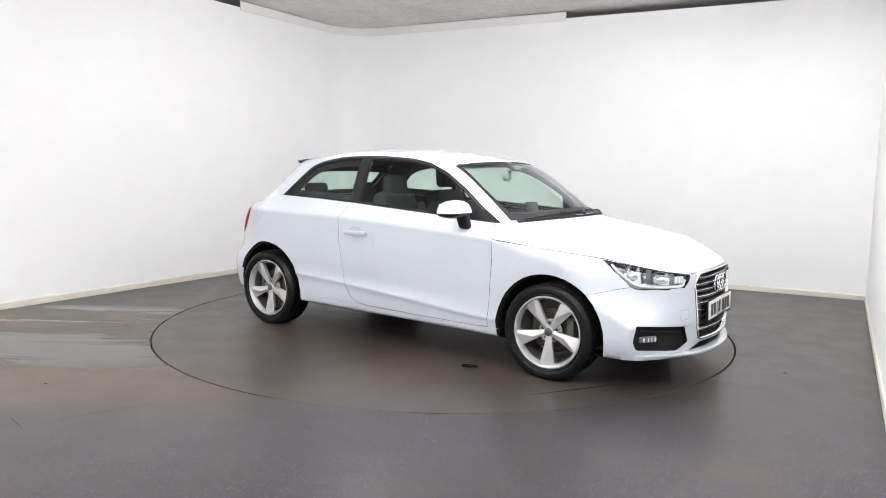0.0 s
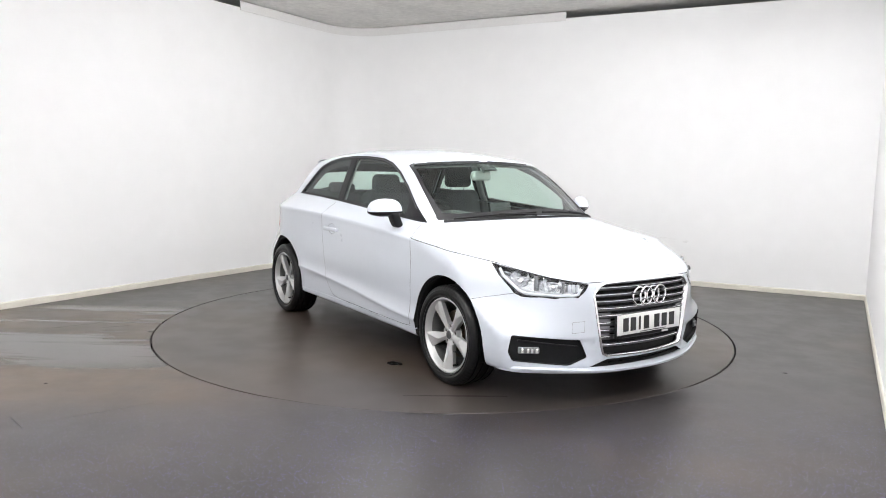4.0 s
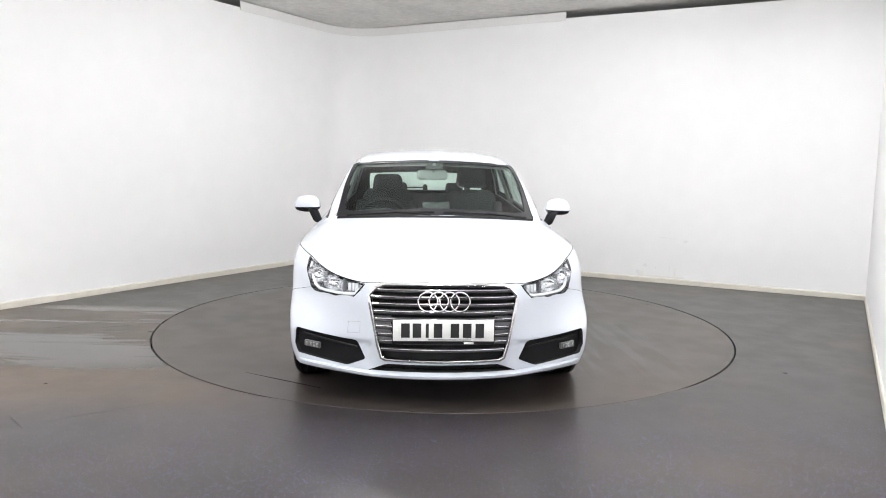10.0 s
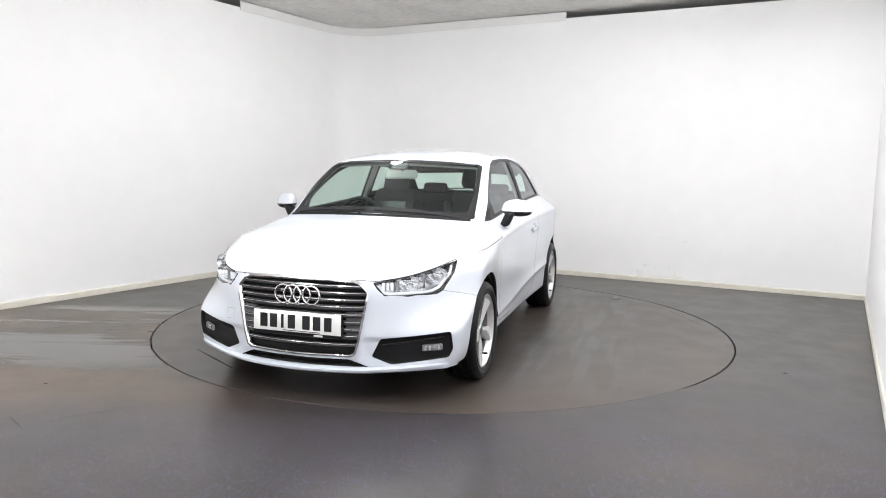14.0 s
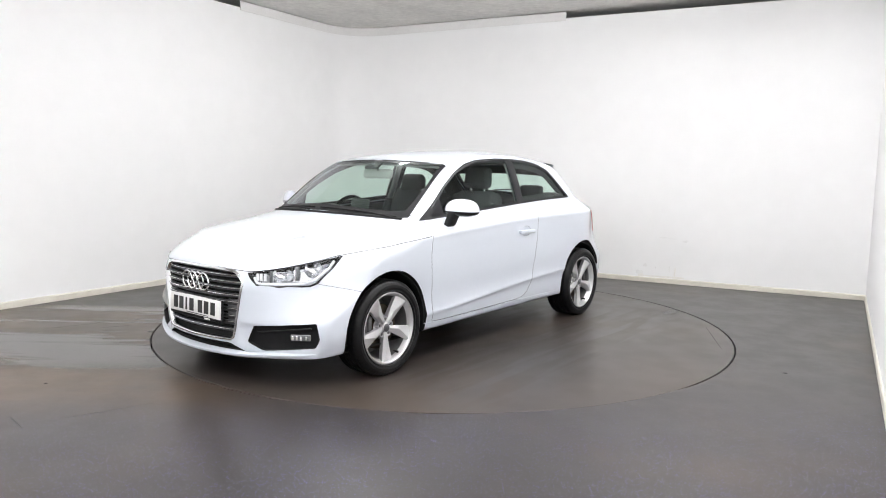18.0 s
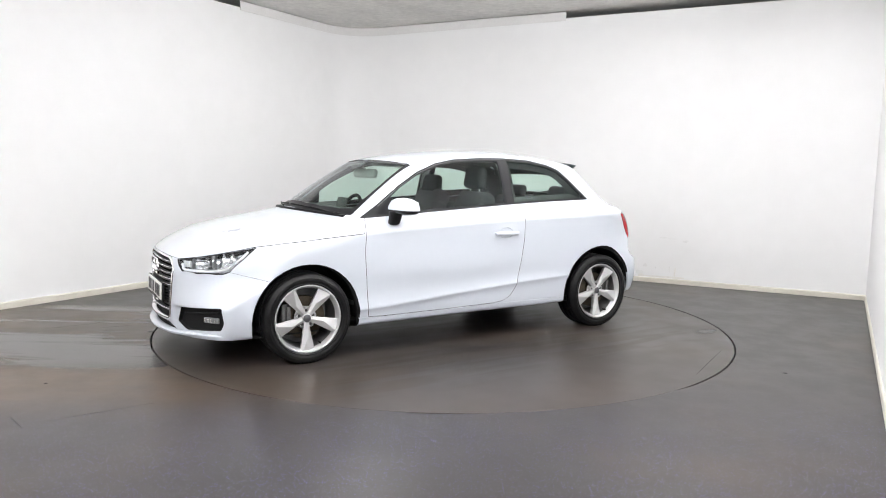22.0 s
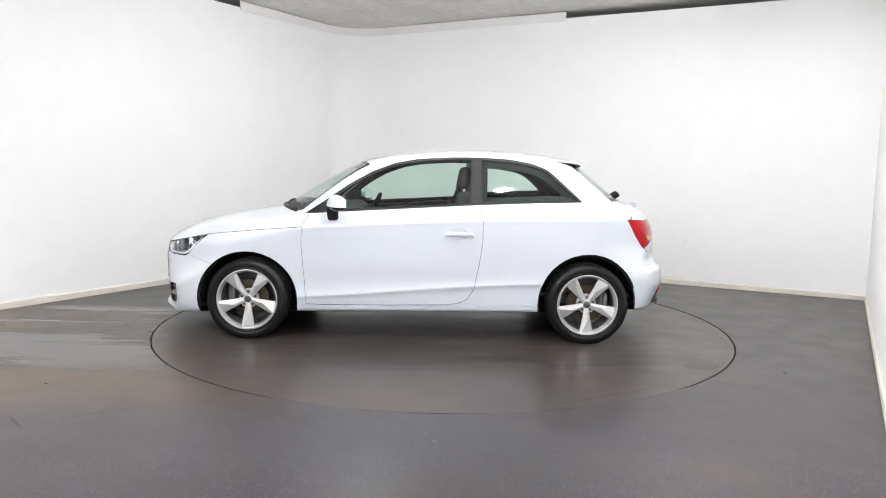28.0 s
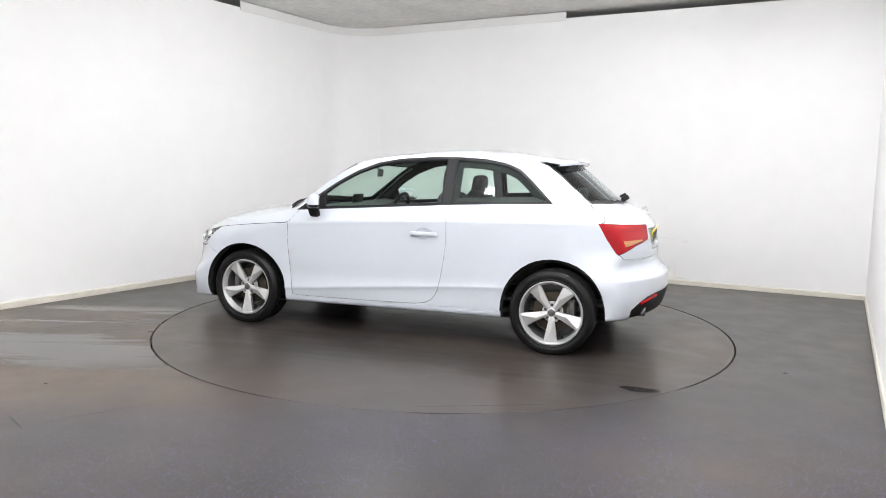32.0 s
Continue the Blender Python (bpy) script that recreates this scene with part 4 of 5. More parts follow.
rear_bumper = skin("rear_bumper", both(*Panel(body, ["rear_bumper"]).build(-0.0008, 0.03)), M_PAINT, car)
pr = Panel(body, ["plate_recess"])
recess = skin("plate_recess", both(*pr.build(0.0, 0.0, 0.032)), M_PAINT, tailgate)
v, f, n = pr.build(0.0, 0.034, 0.0)
skin("recess_side", both(v, f[len(pr.f):], n), M_PAINT, recess)
skin("underbody", both(*Panel(body, ["underside"]).build(0, 0)), M_VOID, car, "dark underbody")
skin("diffuser", both(*Panel(body, ["diffuser"]).build(0.0, 0.02, 0.004)), M_BLACK, rear_bumper, "black plastic rear diffuser")
pair("window_trim", Panel(body, ["window_trim"]).build(0.0, 0.02, 0.003), M_FRAME, LR, "black window surround")
door_glass = pair("door_glass", flatten(Panel(body, ["door_glass"]), 1).build(0.0, 0.0, 0.008), M_GLASS, doors, "green-tinted side glass")
pair("quarter_glass", flatten(Panel(body, ["quarter_glass"]), 1).build(0.0, 0.0, 0.006), M_GLASS, LR, "green-tinted rear quarter glass")
skin("windscreen_border", both(*Panel(body, ["screen_border"]).build(0.001, 0.01, 0.004)), M_FRAME, car, "black windscreen border")
skin("windscreen", both(*flatten(Panel(body, ["windscreen"]), 2).build(0.0, 0.0, 0.004)), M_SCREEN, car, "green-tinted windscreen")
skin("rear_screen_border", both(*Panel(body, ["rear_screen_border"]).build(0.001, 0.01, 0.003)), M_FRAME, tailgate, "black rear screen border")
skin("rear_screen", both(*Panel(body, ["rear_screen"]).build(0.0, 0.0, 0.003)), M_GLASS, tailgate, "green-tinted rear screen")
frame_g = skin("grille_frame", both(*Panel(body, ["grille_frame"]).build(0.0, 0.03, -0.006)), M_CHROME, bumper, "chrome grille surround")


# ---------------------------------------------------------------- the car: details
def spot(origin, way):
    """The surface point and its normal from an inner point along a way."""
    w = np.array([way], float)
    w /= np.linalg.norm(w)
    p = march(np.array([origin], float), w)
    return Vector(p[0]), Vector(outward(p)[0])


def flank(x, z):
    return spot((x, 0, z), (0, 1, 0))


def above(x, y, z0=0.6):
    return spot((x, y, z0), (0, 0, 1))


def ahead(y, z):
    return spot((1.2, y, z), (1, 0, 0))


def behind(y, z):
    return spot((-1.2, y, z), (-1, 0, 0))


def flip(bm):
    """Mirrors a bmesh to the car's other side."""
    bmesh.ops.scale(bm, vec=(1, -1, 1), verts=bm.verts)
    bmesh.ops.reverse_faces(bm, faces=bm.faces)


def two(name, make, material, parents, label="", **k):
    """Builds a piece on the left and its mirror image on the right."""
    out = []
    for i, parent in enumerate(parents):
        bm = bmesh.new()
        make(bm)
        if i:
            flip(bm)
        out.append(part(name, bm, material, parent, label, **k))
    return out


# door handles in their dishes
geo = Panel(body, ["handle_dish"]).build(0.0, 0.0)
rr = np.clip(1 - ((geo[0][:, 0] + 0.298) / 0.061) ** 2 - ((geo[0][:, 2] - 0.792) / 0.0375) ** 2, 0, 1)
geo[0][:, 1] -= 0.020 * rr ** 0.8
dish_n = geo[2] + np.stack([(geo[0][:, 0] + 0.298) * -4, 0 * rr, (geo[0][:, 2] - 0.792) * -8], -1)
dish_n /= np.linalg.norm(dish_n, axis=1, keepdims=True)
pair("handle_dish", (geo[0], geo[1], dish_n), M_PAINT, doors)


def handle(bm):
    p, n = flank(-0.298, 0.788)
    box(bm, (0.205, 0.020, 0.030), pose(p.x, p.y + 0.014, p.z, 0, 0, -0.6), 0.009, 3)
    for dx in (-0.085, 0.085):
        box(bm, (0.03, 0.03, 0.024), pose(p.x + dx, p.y, p.z), 0.006)


two("door_handle", handle, M_PAINT, doors, "white bar door handle")


# wing mirrors
def pod(bm, c, s, lo, hi, back, ex=2.4, nu=32, nv=14, grow=1.0):
    """A swept rounded housing, cut flat at the back, from height lo to hi (parts of its half height)."""
    rows = []
    for j in range(nv + 1):
        w = lo + (hi - lo) * j / nv
        r = max(1 - abs(w) ** ex, 0.0) ** (1 / ex)
        row = []
        for i in range(nu):
            a = 2 * math.pi * i / nu
            ca, sa = math.cos(a), math.sin(a)
            k = (abs(ca) ** 3.2 + abs(sa) ** 3.2) ** (-1 / 3.2)
            x, y = ca * k * max(r, 0.02) * grow, sa * k * max(r, 0.02) * grow
            x = max(x, back) * (1 - 0.25 * max(w, 0) * (x > 0))
            row.append(bm.verts.new((c[0] + x * s[0] - 0.043 * y, c[1] + y * s[1], c[2] + w * s[2] - 0.004 * y)))
        rows.append(row)
    for j in range(nv):
        for i in range(nu):
            bm.faces.new((rows[j][i], rows[j][(i + 1) % nu], rows[j + 1][(i + 1) % nu], rows[j + 1][i]))
    bm.faces.new(rows[0])
    bm.faces.new(rows[-1])


MC, MS = (0.580, 0.881, 0.976), (0.058, 0.094, 0.082)
mirrors = two("wing_mirror", lambda bm: pod(bm, MC, MS, 0.0, 1.0, -0.8), M_PAINT, LR, "white door mirror on a black foot")
two("mirror_base", lambda bm: pod(bm, MC, (MS[0], MS[1], 0.036), -0.97, -0.02, -0.78, 2.2, 32, 6, 0.985), M_GLOSSBLK, mirrors, "black lower mirror shell")


def mirror_strip(bm):
    pod(bm, MC, (MS[0], MS[1], 0.010), -0.5, 0.1, -0.82, 2.6, 32, 2, 1.012)


two("indicator_strip", mirror_strip, M_BLACK, mirrors, "dark glossy indicator strip")


def mirror_foot(bm):
    vs = box(bm, (0.084, 0.060, 0.100), None, 0.018, 3)
    for v in vs:
        k = v.co.z / 0.100 + 0.5
        v.co.x, v.co.y = v.co.x * (0.85 + 0.20 * k), v.co.y + 0.045 * (k - 0.5)
    bmesh.ops.transform(bm, matrix=pose(0.615, 0.822, 0.922), verts=vs)


two("mirror_foot", mirror_foot, M_BLACK, mirrors, "black mirror foot")


def mirror_glass(bm):
    box(bm, (0.004, 0.140, 0.068), pose(MC[0] - MS[0] * 0.83, MC[1], MC[2] + 0.022, 0, 0, 24.6), 0.0015)


M_MIRROR = mat("mirror_silver", (0.85, 0.87, 0.88), 0.03, 1.0, 0, 0.01, 4, rvar=0.0)
two("mirror_glass", mirror_glass, M_MIRROR, mirrors, "mirror glass")


# A lighter grey tube stands in for the highlight on the black trim.
def window_highlight_line(bm):
    line = inset(G_OUT, 0.0105)
    pts = []
    for x, z in line[1:14]:
        p, n = flank(x, z)
        pts.append(p + n * 0.0005)
    tube(bm, pts, 0.0028, 6)


M_HIGHLIGHT_LINE = mat("satin_grey_highlight", (0.10, 0.10, 0.105), 0.35, 0.2, 0, 0.1, 12)
two("window_highlight_line", window_highlight_line, M_HIGHLIGHT_LINE, LR, "grey tube painting the highlight line along the window top")


def pillar_cover(bm):
    rows = []
    for i in range(9):
        z = 1.002 + 0.318 * i / 8
        rows.append([bm.verts.new(p - n * 0.0005) for p, n in (flank(x, z) for x in (-0.450, -0.420, -0.388))])
    for a, b in zip(rows, rows[1:]):
        for k in range(2):
            bm.faces.new((a[k], a[k + 1], b[k + 1], b[k]))


M_PILLAR = mat("satin_black_pillar", (0.022, 0.022, 0.024), 0.45, 0, 0, 0.1, 12, spec=0.25)
two("b_pillar_cover", pillar_cover, M_PILLAR, LR, "satin dark grey B-pillar cover")


# A near-black tube paints the shade of the bonnet's shut line.
def bonnet_gap_line(bm):
    pts = []
    for i in range(32):
        x = 0.862 + (1.90 - 0.862) * i / 31
        z = float(np.interp(x, [q[0] for q in seam[:6]], [q[1] for q in seam[:6]]))
        p, n = flank(x, z)
        pts.append(p - n * 0.0012)
    tube(bm, pts, 0.0024, 6)


def corner_fill(bm):
    """Painted bead between the bonnet's rear corner and the pillar's foot."""
    pts = []
    for i in range(8):
        p, n = flank(0.846, 0.834 + 0.075 * i / 7)
        pts.append(p - n * 0.0022)
    top = pts[-1].y
    for i in range(1, 8):
        p, n = above(0.846, top - (top - 0.672) * i / 7, 0.8)
        pts.append(p - n * 0.0022)
    tube(bm, pts, 0.0032, 8)


two("corner_bead", corner_fill, M_PAINT, LR)
two("bonnet_gap_line", bonnet_gap_line, M_VOID, LR, "near-black line painting the shaded gap along the bonnet's edge")


# headlights: a lens over a grey housing with reflectors and a pale light guide
lamp = Panel(body, ["headlight"])
heads = pair("headlight", lamp.build(0.0, 0.0, 0.060), M_LAMPIN, LR, "clear headlight with chrome reflectors")
v, f, n = lamp.build(0.001, 0.062, 0.0)
walls = [q for q in f[len(lamp.f):]]
pair("lamp_wall", (v, walls, n), M_LAMPIN, heads)
pair("lamp_lens", lamp.build(0.002, 0.0, 0.001), M_LENS, heads, "clear lamp lens")
W1 = Vector((0.75, 0.66, 0.0)).normalized()


def lamp_at(y, z, depth):
    p, n = ahead(y, z)
    return p - n * depth, n


def bowl(y, z, rx, rz, depth):
    def make(bm):
        p, n = lamp_at(y, z, 0.010)
        w = Vector((0.93, 0.36, 0)).normalized()
        q = w.to_track_quat("Y", "Z").to_matrix().to_4x4()
        m = Matrix.Translation(p) @ q @ Matrix.Diagonal((rx, 1, rz, 1))
        lathe(bm, [(1.0, 0.0), (0.97, -0.003), (0.85, -depth * 0.55), (0.6, -depth * 0.85), (0.28, -depth), (0.24, -depth * 0.7), (0.16, -depth * 0.45), (0.0, -depth * 0.4)], "y", 28, m)
    return make


two("reflector", bowl(0.580, 0.648, 0.068, 0.041, 0.045), M_REFL, heads, "chrome lamp reflector")
two("reflector", bowl(0.688, 0.680, 0.056, 0.047, 0.045), M_REFL, heads, "chrome lamp reflector")


def guide(bm):
    pts = []
    for y, z in ((0.445, 0.636), (0.462, 0.606), (0.485, 0.598), (0.56, 0.597), (0.64, 0.599), (0.672, 0.602), (0.700, 0.618)):
        p, n = ahead(y, z)
        pts.append(p - n * 0.014)
    for x, z in ((1.625, 0.690), (1.585, 0.728)):
        p, n = flank(x, z)
        pts.append(p - n * 0.012)
    tube(bm, pts, 0.0085, 8, False, 1.0)


two("light_guide", guide, M_DRL, heads, "pale daytime light guide")


def turn_cell(bm):
    for y in (0.460, 0.480, 0.500):
        p, n = lamp_at(y, 0.638, 0.020)
        box(bm, (0.012, 0.017, 0.042), pose(p.x, p.y, p.z, 0, 0, 25), 0.003)


two("indicator_cell", turn_cell, M_DRL, heads, "pale indicator cells")


def lamp_fin(y, z, w, h):
    def make(bm):
        p, n = lamp_at(y, z, 0.016)
        box(bm, (0.02, w, h), pose(p.x, p.y, p.z, 0, 0, 28), 0.004)
    return make


two("lamp_divider", lamp_fin(0.634, 0.660, 0.022, 0.078), M_LAMPGREY, heads, "grey lamp divider")
two("lamp_divider", lamp_fin(0.528, 0.640, 0.014, 0.066), M_LAMPGREY, heads, "grey lamp divider")


def lamp_edge(bm):
    """The dark seal round the lens."""
    pts = []
    for y, z in ((0.412, 0.655), (0.440, 0.620), (0.465, 0.591), (0.57, 0.583), (0.66, 0.585), (0.69, 0.586), (0.714, 0.602)):
        p, n = ahead(y, z)
        pts.append(p - n * 0.0015)
    for x, z in ((1.605, 0.690), (1.553, 0.746)):
        p, n = flank(x, z)
        pts.append(p - n * 0.0015)
    tube(bm, pts, 0.0036, 6)


two("lamp_seal", lamp_edge, M_BLACK, heads, "black lamp seal")

# grille
bm = bmesh.new()
hole = Panel(body, ["grille_hole"])
grille = skin("grille", both(*hole.build(0.0, 0.0, 0.036)), M_VOID, car, "black grille with grey slats and chrome edges")
frame_g.parent = grille


def grille_half(z):
    return float(np.interp(z, [0.262, 0.275, 0.345, 0.585, 0.600, 0.655, 0.667], [0.30, 0.325, 0.345, 0.391, 0.388, 0.352, 0.318])) - 0.014


def slat(z, h, depth, out):
    def make(bm):
        hw = grille_half(z)
        rows = []
        for i in range(17):
            y = -hw + 2 * hw * i / 16
            x = ahead(abs(y), z)[0].x + out
            rows.append([bm.verts.new(q) for q in ((x, y, z - h * 0.15), (x - 0.004, y, z + h / 2), (x - depth, y, z + h / 2), (x - depth, y, z - h / 2), (x - 0.006, y, z - h / 2))])
        for a, b in zip(rows, rows[1:]):
            for k in range(5):
                bm.faces.new((a[k], a[(k + 1) % 5], b[(k + 1) % 5], b[k]))
        bm.faces.new(rows[0])
        bm.faces.new(rows[-1])
    return make


def edge_bar(z, out, r=0.0026):
    def make(bm):
        hw = grille_half(z) - 0.004
        pts = [(ahead(abs(y), z)[0].x + out, y, z) for y in np.linspace(-hw, hw, 17)]
        tube(bm, pts, r, 6)
    return make


for i, z in enumerate((0.628, 0.592, 0.556, 0.518, 0.478, 0.438, 0.398, 0.362, 0.318)):
    bm = bmesh.new()
    slat(z, 0.016 if z > 0.53 or z < 0.35 else 0.024, 0.03, -0.012)(bm)
    s1 = part("slat", bm, M_SLAT, grille)
    bm = bmesh.new()
    edge_bar(z + 0.007, -0.009)(bm)
    part("slat_edge", bm, M_CHROME, s1, "chrome slat edge")
for sy in (1, -1):
    bm = bmesh.new()
    vs = []
    for y, z in ((0.27, 0.497), (0.356, 0.497), (0.335, 0.372), (0.27, 0.372)):
        vs.append(bm.verts.new((ahead(y, z)[0].x - 0.020, y * sy, z)))
    bm.faces.new(vs)
    ex = bmesh.ops.extrude_face_region(bm, geom=bm.faces[:])
    bmesh.ops.translate(bm, vec=(-0.015, 0, 0), verts=[g for g in ex["geom"] if isinstance(g, bmesh.types.BMVert)])
    part("grille_blank", bm, M_CHROMEDK, grille, "grey blank panel beside the plate")

# four-ring badge
badge = None
for k in range(4):
    bm = bmesh.new()
    c = -0.083 + 0.0553 * k
    x = ahead(abs(c), 0.578)[0].x - 0.004 + 0.002 * (k % 2)
    ringp = [(x, c + 0.0495 * math.cos(a * math.pi / 20), 0.578 + 0.0495 * math.sin(a * math.pi / 20)) for a in range(40)]
    tube(bm, ringp, 0.0060, 8, True)
    if badge is None:
        badge = part("badge", bm, M_CHROME, grille, "chrome ring badge")
    else:
        part("badge_ring", bm, M_CHROME, badge)


def plate(name, parent, m, material, label, holder=True):
    """A number plate with plain bars for its characters; it faces +x before the pose."""
    bm = bmesh.new()
    box(bm, (0.006, 0.520, 0.111), m, 0.003)
    p = part(name, bm, material, parent, label)
    for y in (-0.196, -0.137, -0.084, -0.029, 0.058, 0.121, 0.186):
        bm = bmesh.new()
        wd = 0.044 if y not in (-0.084,) else 0.016
        box(bm, (0.002, wd, 0.074), m @ pose(0.0042, y, 0), 0.0006, 1)
        part("character_bar", bm, M_INK, p)
    for y in (-0.238, 0.238):
        bm = bmesh.new()
        lathe(bm, [(0.0055, 0.0), (0.0055, 0.003), (0.0, 0.004)], "x", 12, m @ pose(0.003, y, 0))
        part("screw_cap", bm, M_PLATEW, p)
    bm = bmesh.new()
    box(bm, (0.002, 0.22, 0.004), m @ pose(0.0042, 0.03, -0.0475), 0.0005, 1)
    part("small_print_bar", bm, M_INK, p)
    if holder:
        bm = bmesh.new()
        box(bm, (0.016, 0.530, 0.128), m @ pose(-0.010, 0, -0.008), 0.004)
        part("plate_holder", bm, M_BLACK, p, "black plate holder")
    return p


plate("number_plate", bumper, pose(2.020, 0, 0.431, 0, -2, 0), M_PLATEW, "white front number plate")
bm = bmesh.new()
box(bm, (0.006, 0.05, 0.010), pose(2.025, 0.13, 0.366), 0.001)
part("plate_tag", bm, M_PLATEW, bumper, "small white tag under the plate")

# lip under the bumper
bm = bmesh.new()
rows = []
for i in range(49):
    y = -0.80 + 1.60 * i / 48
    a = abs(y)
    x = ahead(a, 0.205)[0].x
    out = 0.040 - 0.030 * (a / 0.8) ** 2
    zt = 0.199 + 0.024 * max(0, (a - 0.36) / 0.44)
    rows.append([bm.verts.new(q) for q in ((x - 0.03, y, zt + 0.004), (x + out * 0.7, y, zt), (x + out, y, zt - 0.007), (x + out - 0.004, y, zt - 0.020), (x + out * 0.3, y, zt - 0.030), (x - 0.05, y, zt - 0.032))])
for a, b in zip(rows, rows[1:]):
    for k in range(5):
        bm.faces.new((a[k], a[k + 1], b[k + 1], b[k]))
part("front_lip", bm, M_PAINT, bumper, "white front lip")

# lower slot and fog lamp recesses
slot = Panel(body, ["lower_slot"])
skin("lower_intake", both(*slot.build(0.0, 0.0, 0.035)), M_VOID, bumper, "black lower intake")
fogp = Panel(body, ["fog_hole"])
fogs = pair("fog_recess", fogp.build(0.0, 0.0, 0.026), M_BLACK, (bumper, bumper), "black fog lamp recess")
v, f, n = fogp.build(0.0, 0.030, 0.0)
pair("recess_wall", (v, f[len(fogp.f):], n), M_BLACK, fogs)


def fog_lamp(bm):
    p, n = ahead(0.700, 0.306)
    q = Vector((0.80, 0.60, 0)).to_track_quat("X", "Z").to_matrix().to_4x4()
    box(bm, (0.016, 0.112, 0.034), Matrix.Translation(p - n * 0.012) @ q, 0.005, 2)


fl = two("fog_lamp", fog_lamp, M_LAMPGREY, fogs, "small bright fog lamp")


def fog_cells(bm):
    p, n = ahead(0.700, 0.306)
    q = Vector((0.80, 0.60, 0)).to_track_quat("X", "Z").to_matrix().to_4x4()
    for k in (-0.042, -0.018, 0.004, 0.034):
        box(bm, (0.006, 0.012, 0.022), Matrix.Translation(p - n * 0.004) @ q @ pose(0.003, k, 0), 0.001, 1)


two("fog_cell", fog_cells, M_REFL, fl, "bright fog lamp cells")


def fog_rib(bm):
    pts = []
    for y, z in ((0.455, 0.318), (0.55, 0.330), (0.66, 0.344), (0.755, 0.356)):
        p, n = ahead(y, z)
        pts.append(p - n * 0.018)
    tube(bm, pts, 0.006, 6)


two("recess_rib", fog_rib, M_BLACK, fogs, "moulded rib")
# towing eye cover, right front
bm = bmesh.new()
loop = []
for y, z in ((0.432, 0.462), (0.494, 0.456), (0.498, 0.398), (0.434, 0.404)):
    p, n = ahead(y, z)
    loop.append((p.x + 0.0003, -p.y, p.z))
tube(bm, loop, 0.0012, 5, True)
part("towing_eye_cover", bm, M_LAMPGREY, bumper, "square towing eye cover outline")

# rear lights, rear emblem, plate, reflectors, exhaust
tl = Panel(body, ["rear_light"])
rears = pair("rear_light", tl.build(0.001, 0.03, -0.004), M_RED, LR, "red rear lamp")
am = Panel(body, ["rear_light_amber"])
pair("amber_lens", am.build(0.001, 0.02, -0.005), M_AMBER, rears, "amber indicator lens")


def red_rib(bm):
    for k in range(3):
        pts = []
        for i in range(7):
            y = 0.68 - 0.27 * i / 6
            p, n = behind(y, 0.872 - 0.024 * k)
            pts.append(p + n * 0.004)
        tube(bm, pts, 0.0009, 5)


two("lamp_rib", red_rib, M_REDDK, rears, "deep red lamp rib")
plate("rear_number_plate", tailgate, pose(behind(0, 0.782)[0].x + 0.028, 0, 0.782, 0, 6, 180), M_PLATEY, "yellow rear number plate", False)
for k in range(4):
    bm = bmesh.new()
    c = -0.07 + 0.0467 * k
    p, n = behind(abs(c), 0.955)
    loop = [(p.x - 0.010 - 0.012 * math.sin(a * math.pi / 16) * -1, c + 0.041 * math.cos(a * math.pi / 16), p.z + 0.041 * math.sin(a * math.pi / 16)) for a in range(32)]
    tube(bm, loop, 0.006, 7, True)
    part("rear_badge_ring", bm, M_CHROME, tailgate, "chrome ring of the rear badge")


def reflector(bm):
    pts = []
    for i in range(7):
        y = 0.60 - 0.20 * i / 6
        p, n = behind(y, 0.360 + 0.038 * i / 6)
        pts.append(p - n * 0.008)
    tube(bm, pts, 0.014, 8)


two("rear_reflector", reflector, M_RED, (rear_bumper, rear_bumper), "red bumper reflector")
bm = bmesh.new()
for y in (0.42, 0.50):
    lathe(bm, [(0.026, 0.02), (0.026, -0.10), (0.030, -0.105), (0.034, -0.10), (0.034, 0.02)], "x", 24, pose(-1.725, y, 0.290))
part("exhaust_tip", bm, M_CHROMEDK, car, "twin chrome exhaust tips")

# spoiler
rows_t, rows_b = [], []
for i in range(25):
    y = -0.535 + 1.07 * i / 24
    xt = -1.305 + 0.28 * y * y + 0.3 * max(0, abs(y) - 0.46)
    zt = 1.316 - 0.06 * y * y
    xl = min(xt + 0.17, -1.02)
    p, n = above(xl, abs(y), 0.8)
    rows_t.append([(xl, y, p.z + 0.001), (xl * 0.5 + xt * 0.5, y, (p.z + zt) / 2 + 0.004), (xt, y, zt), (xt + 0.004, y, zt - 0.014)])
    rows_b.append([(xt + 0.005, y, zt - 0.0145), (xt + 0.06, y, zt - 0.030), (xt + 0.12, y, zt - 0.085), (xt + 0.15, y, zt - 0.10)])
for nm, rows, mt, lb in (("roof_spoiler", rows_t, M_PAINT, "white roof spoiler"), ("spoiler_underside", rows_b, M_GLOSSBLK, "black spoiler underside")):
    bm = bmesh.new()
    vs = [[bm.verts.new(q) for q in r] for r in rows]
    for a, b in zip(vs, vs[1:]):
        for k in range(len(a) - 1):
            bm.faces.new((a[k], a[k + 1], b[k + 1], b[k]))
    part(nm, bm, mt, tailgate, lb)

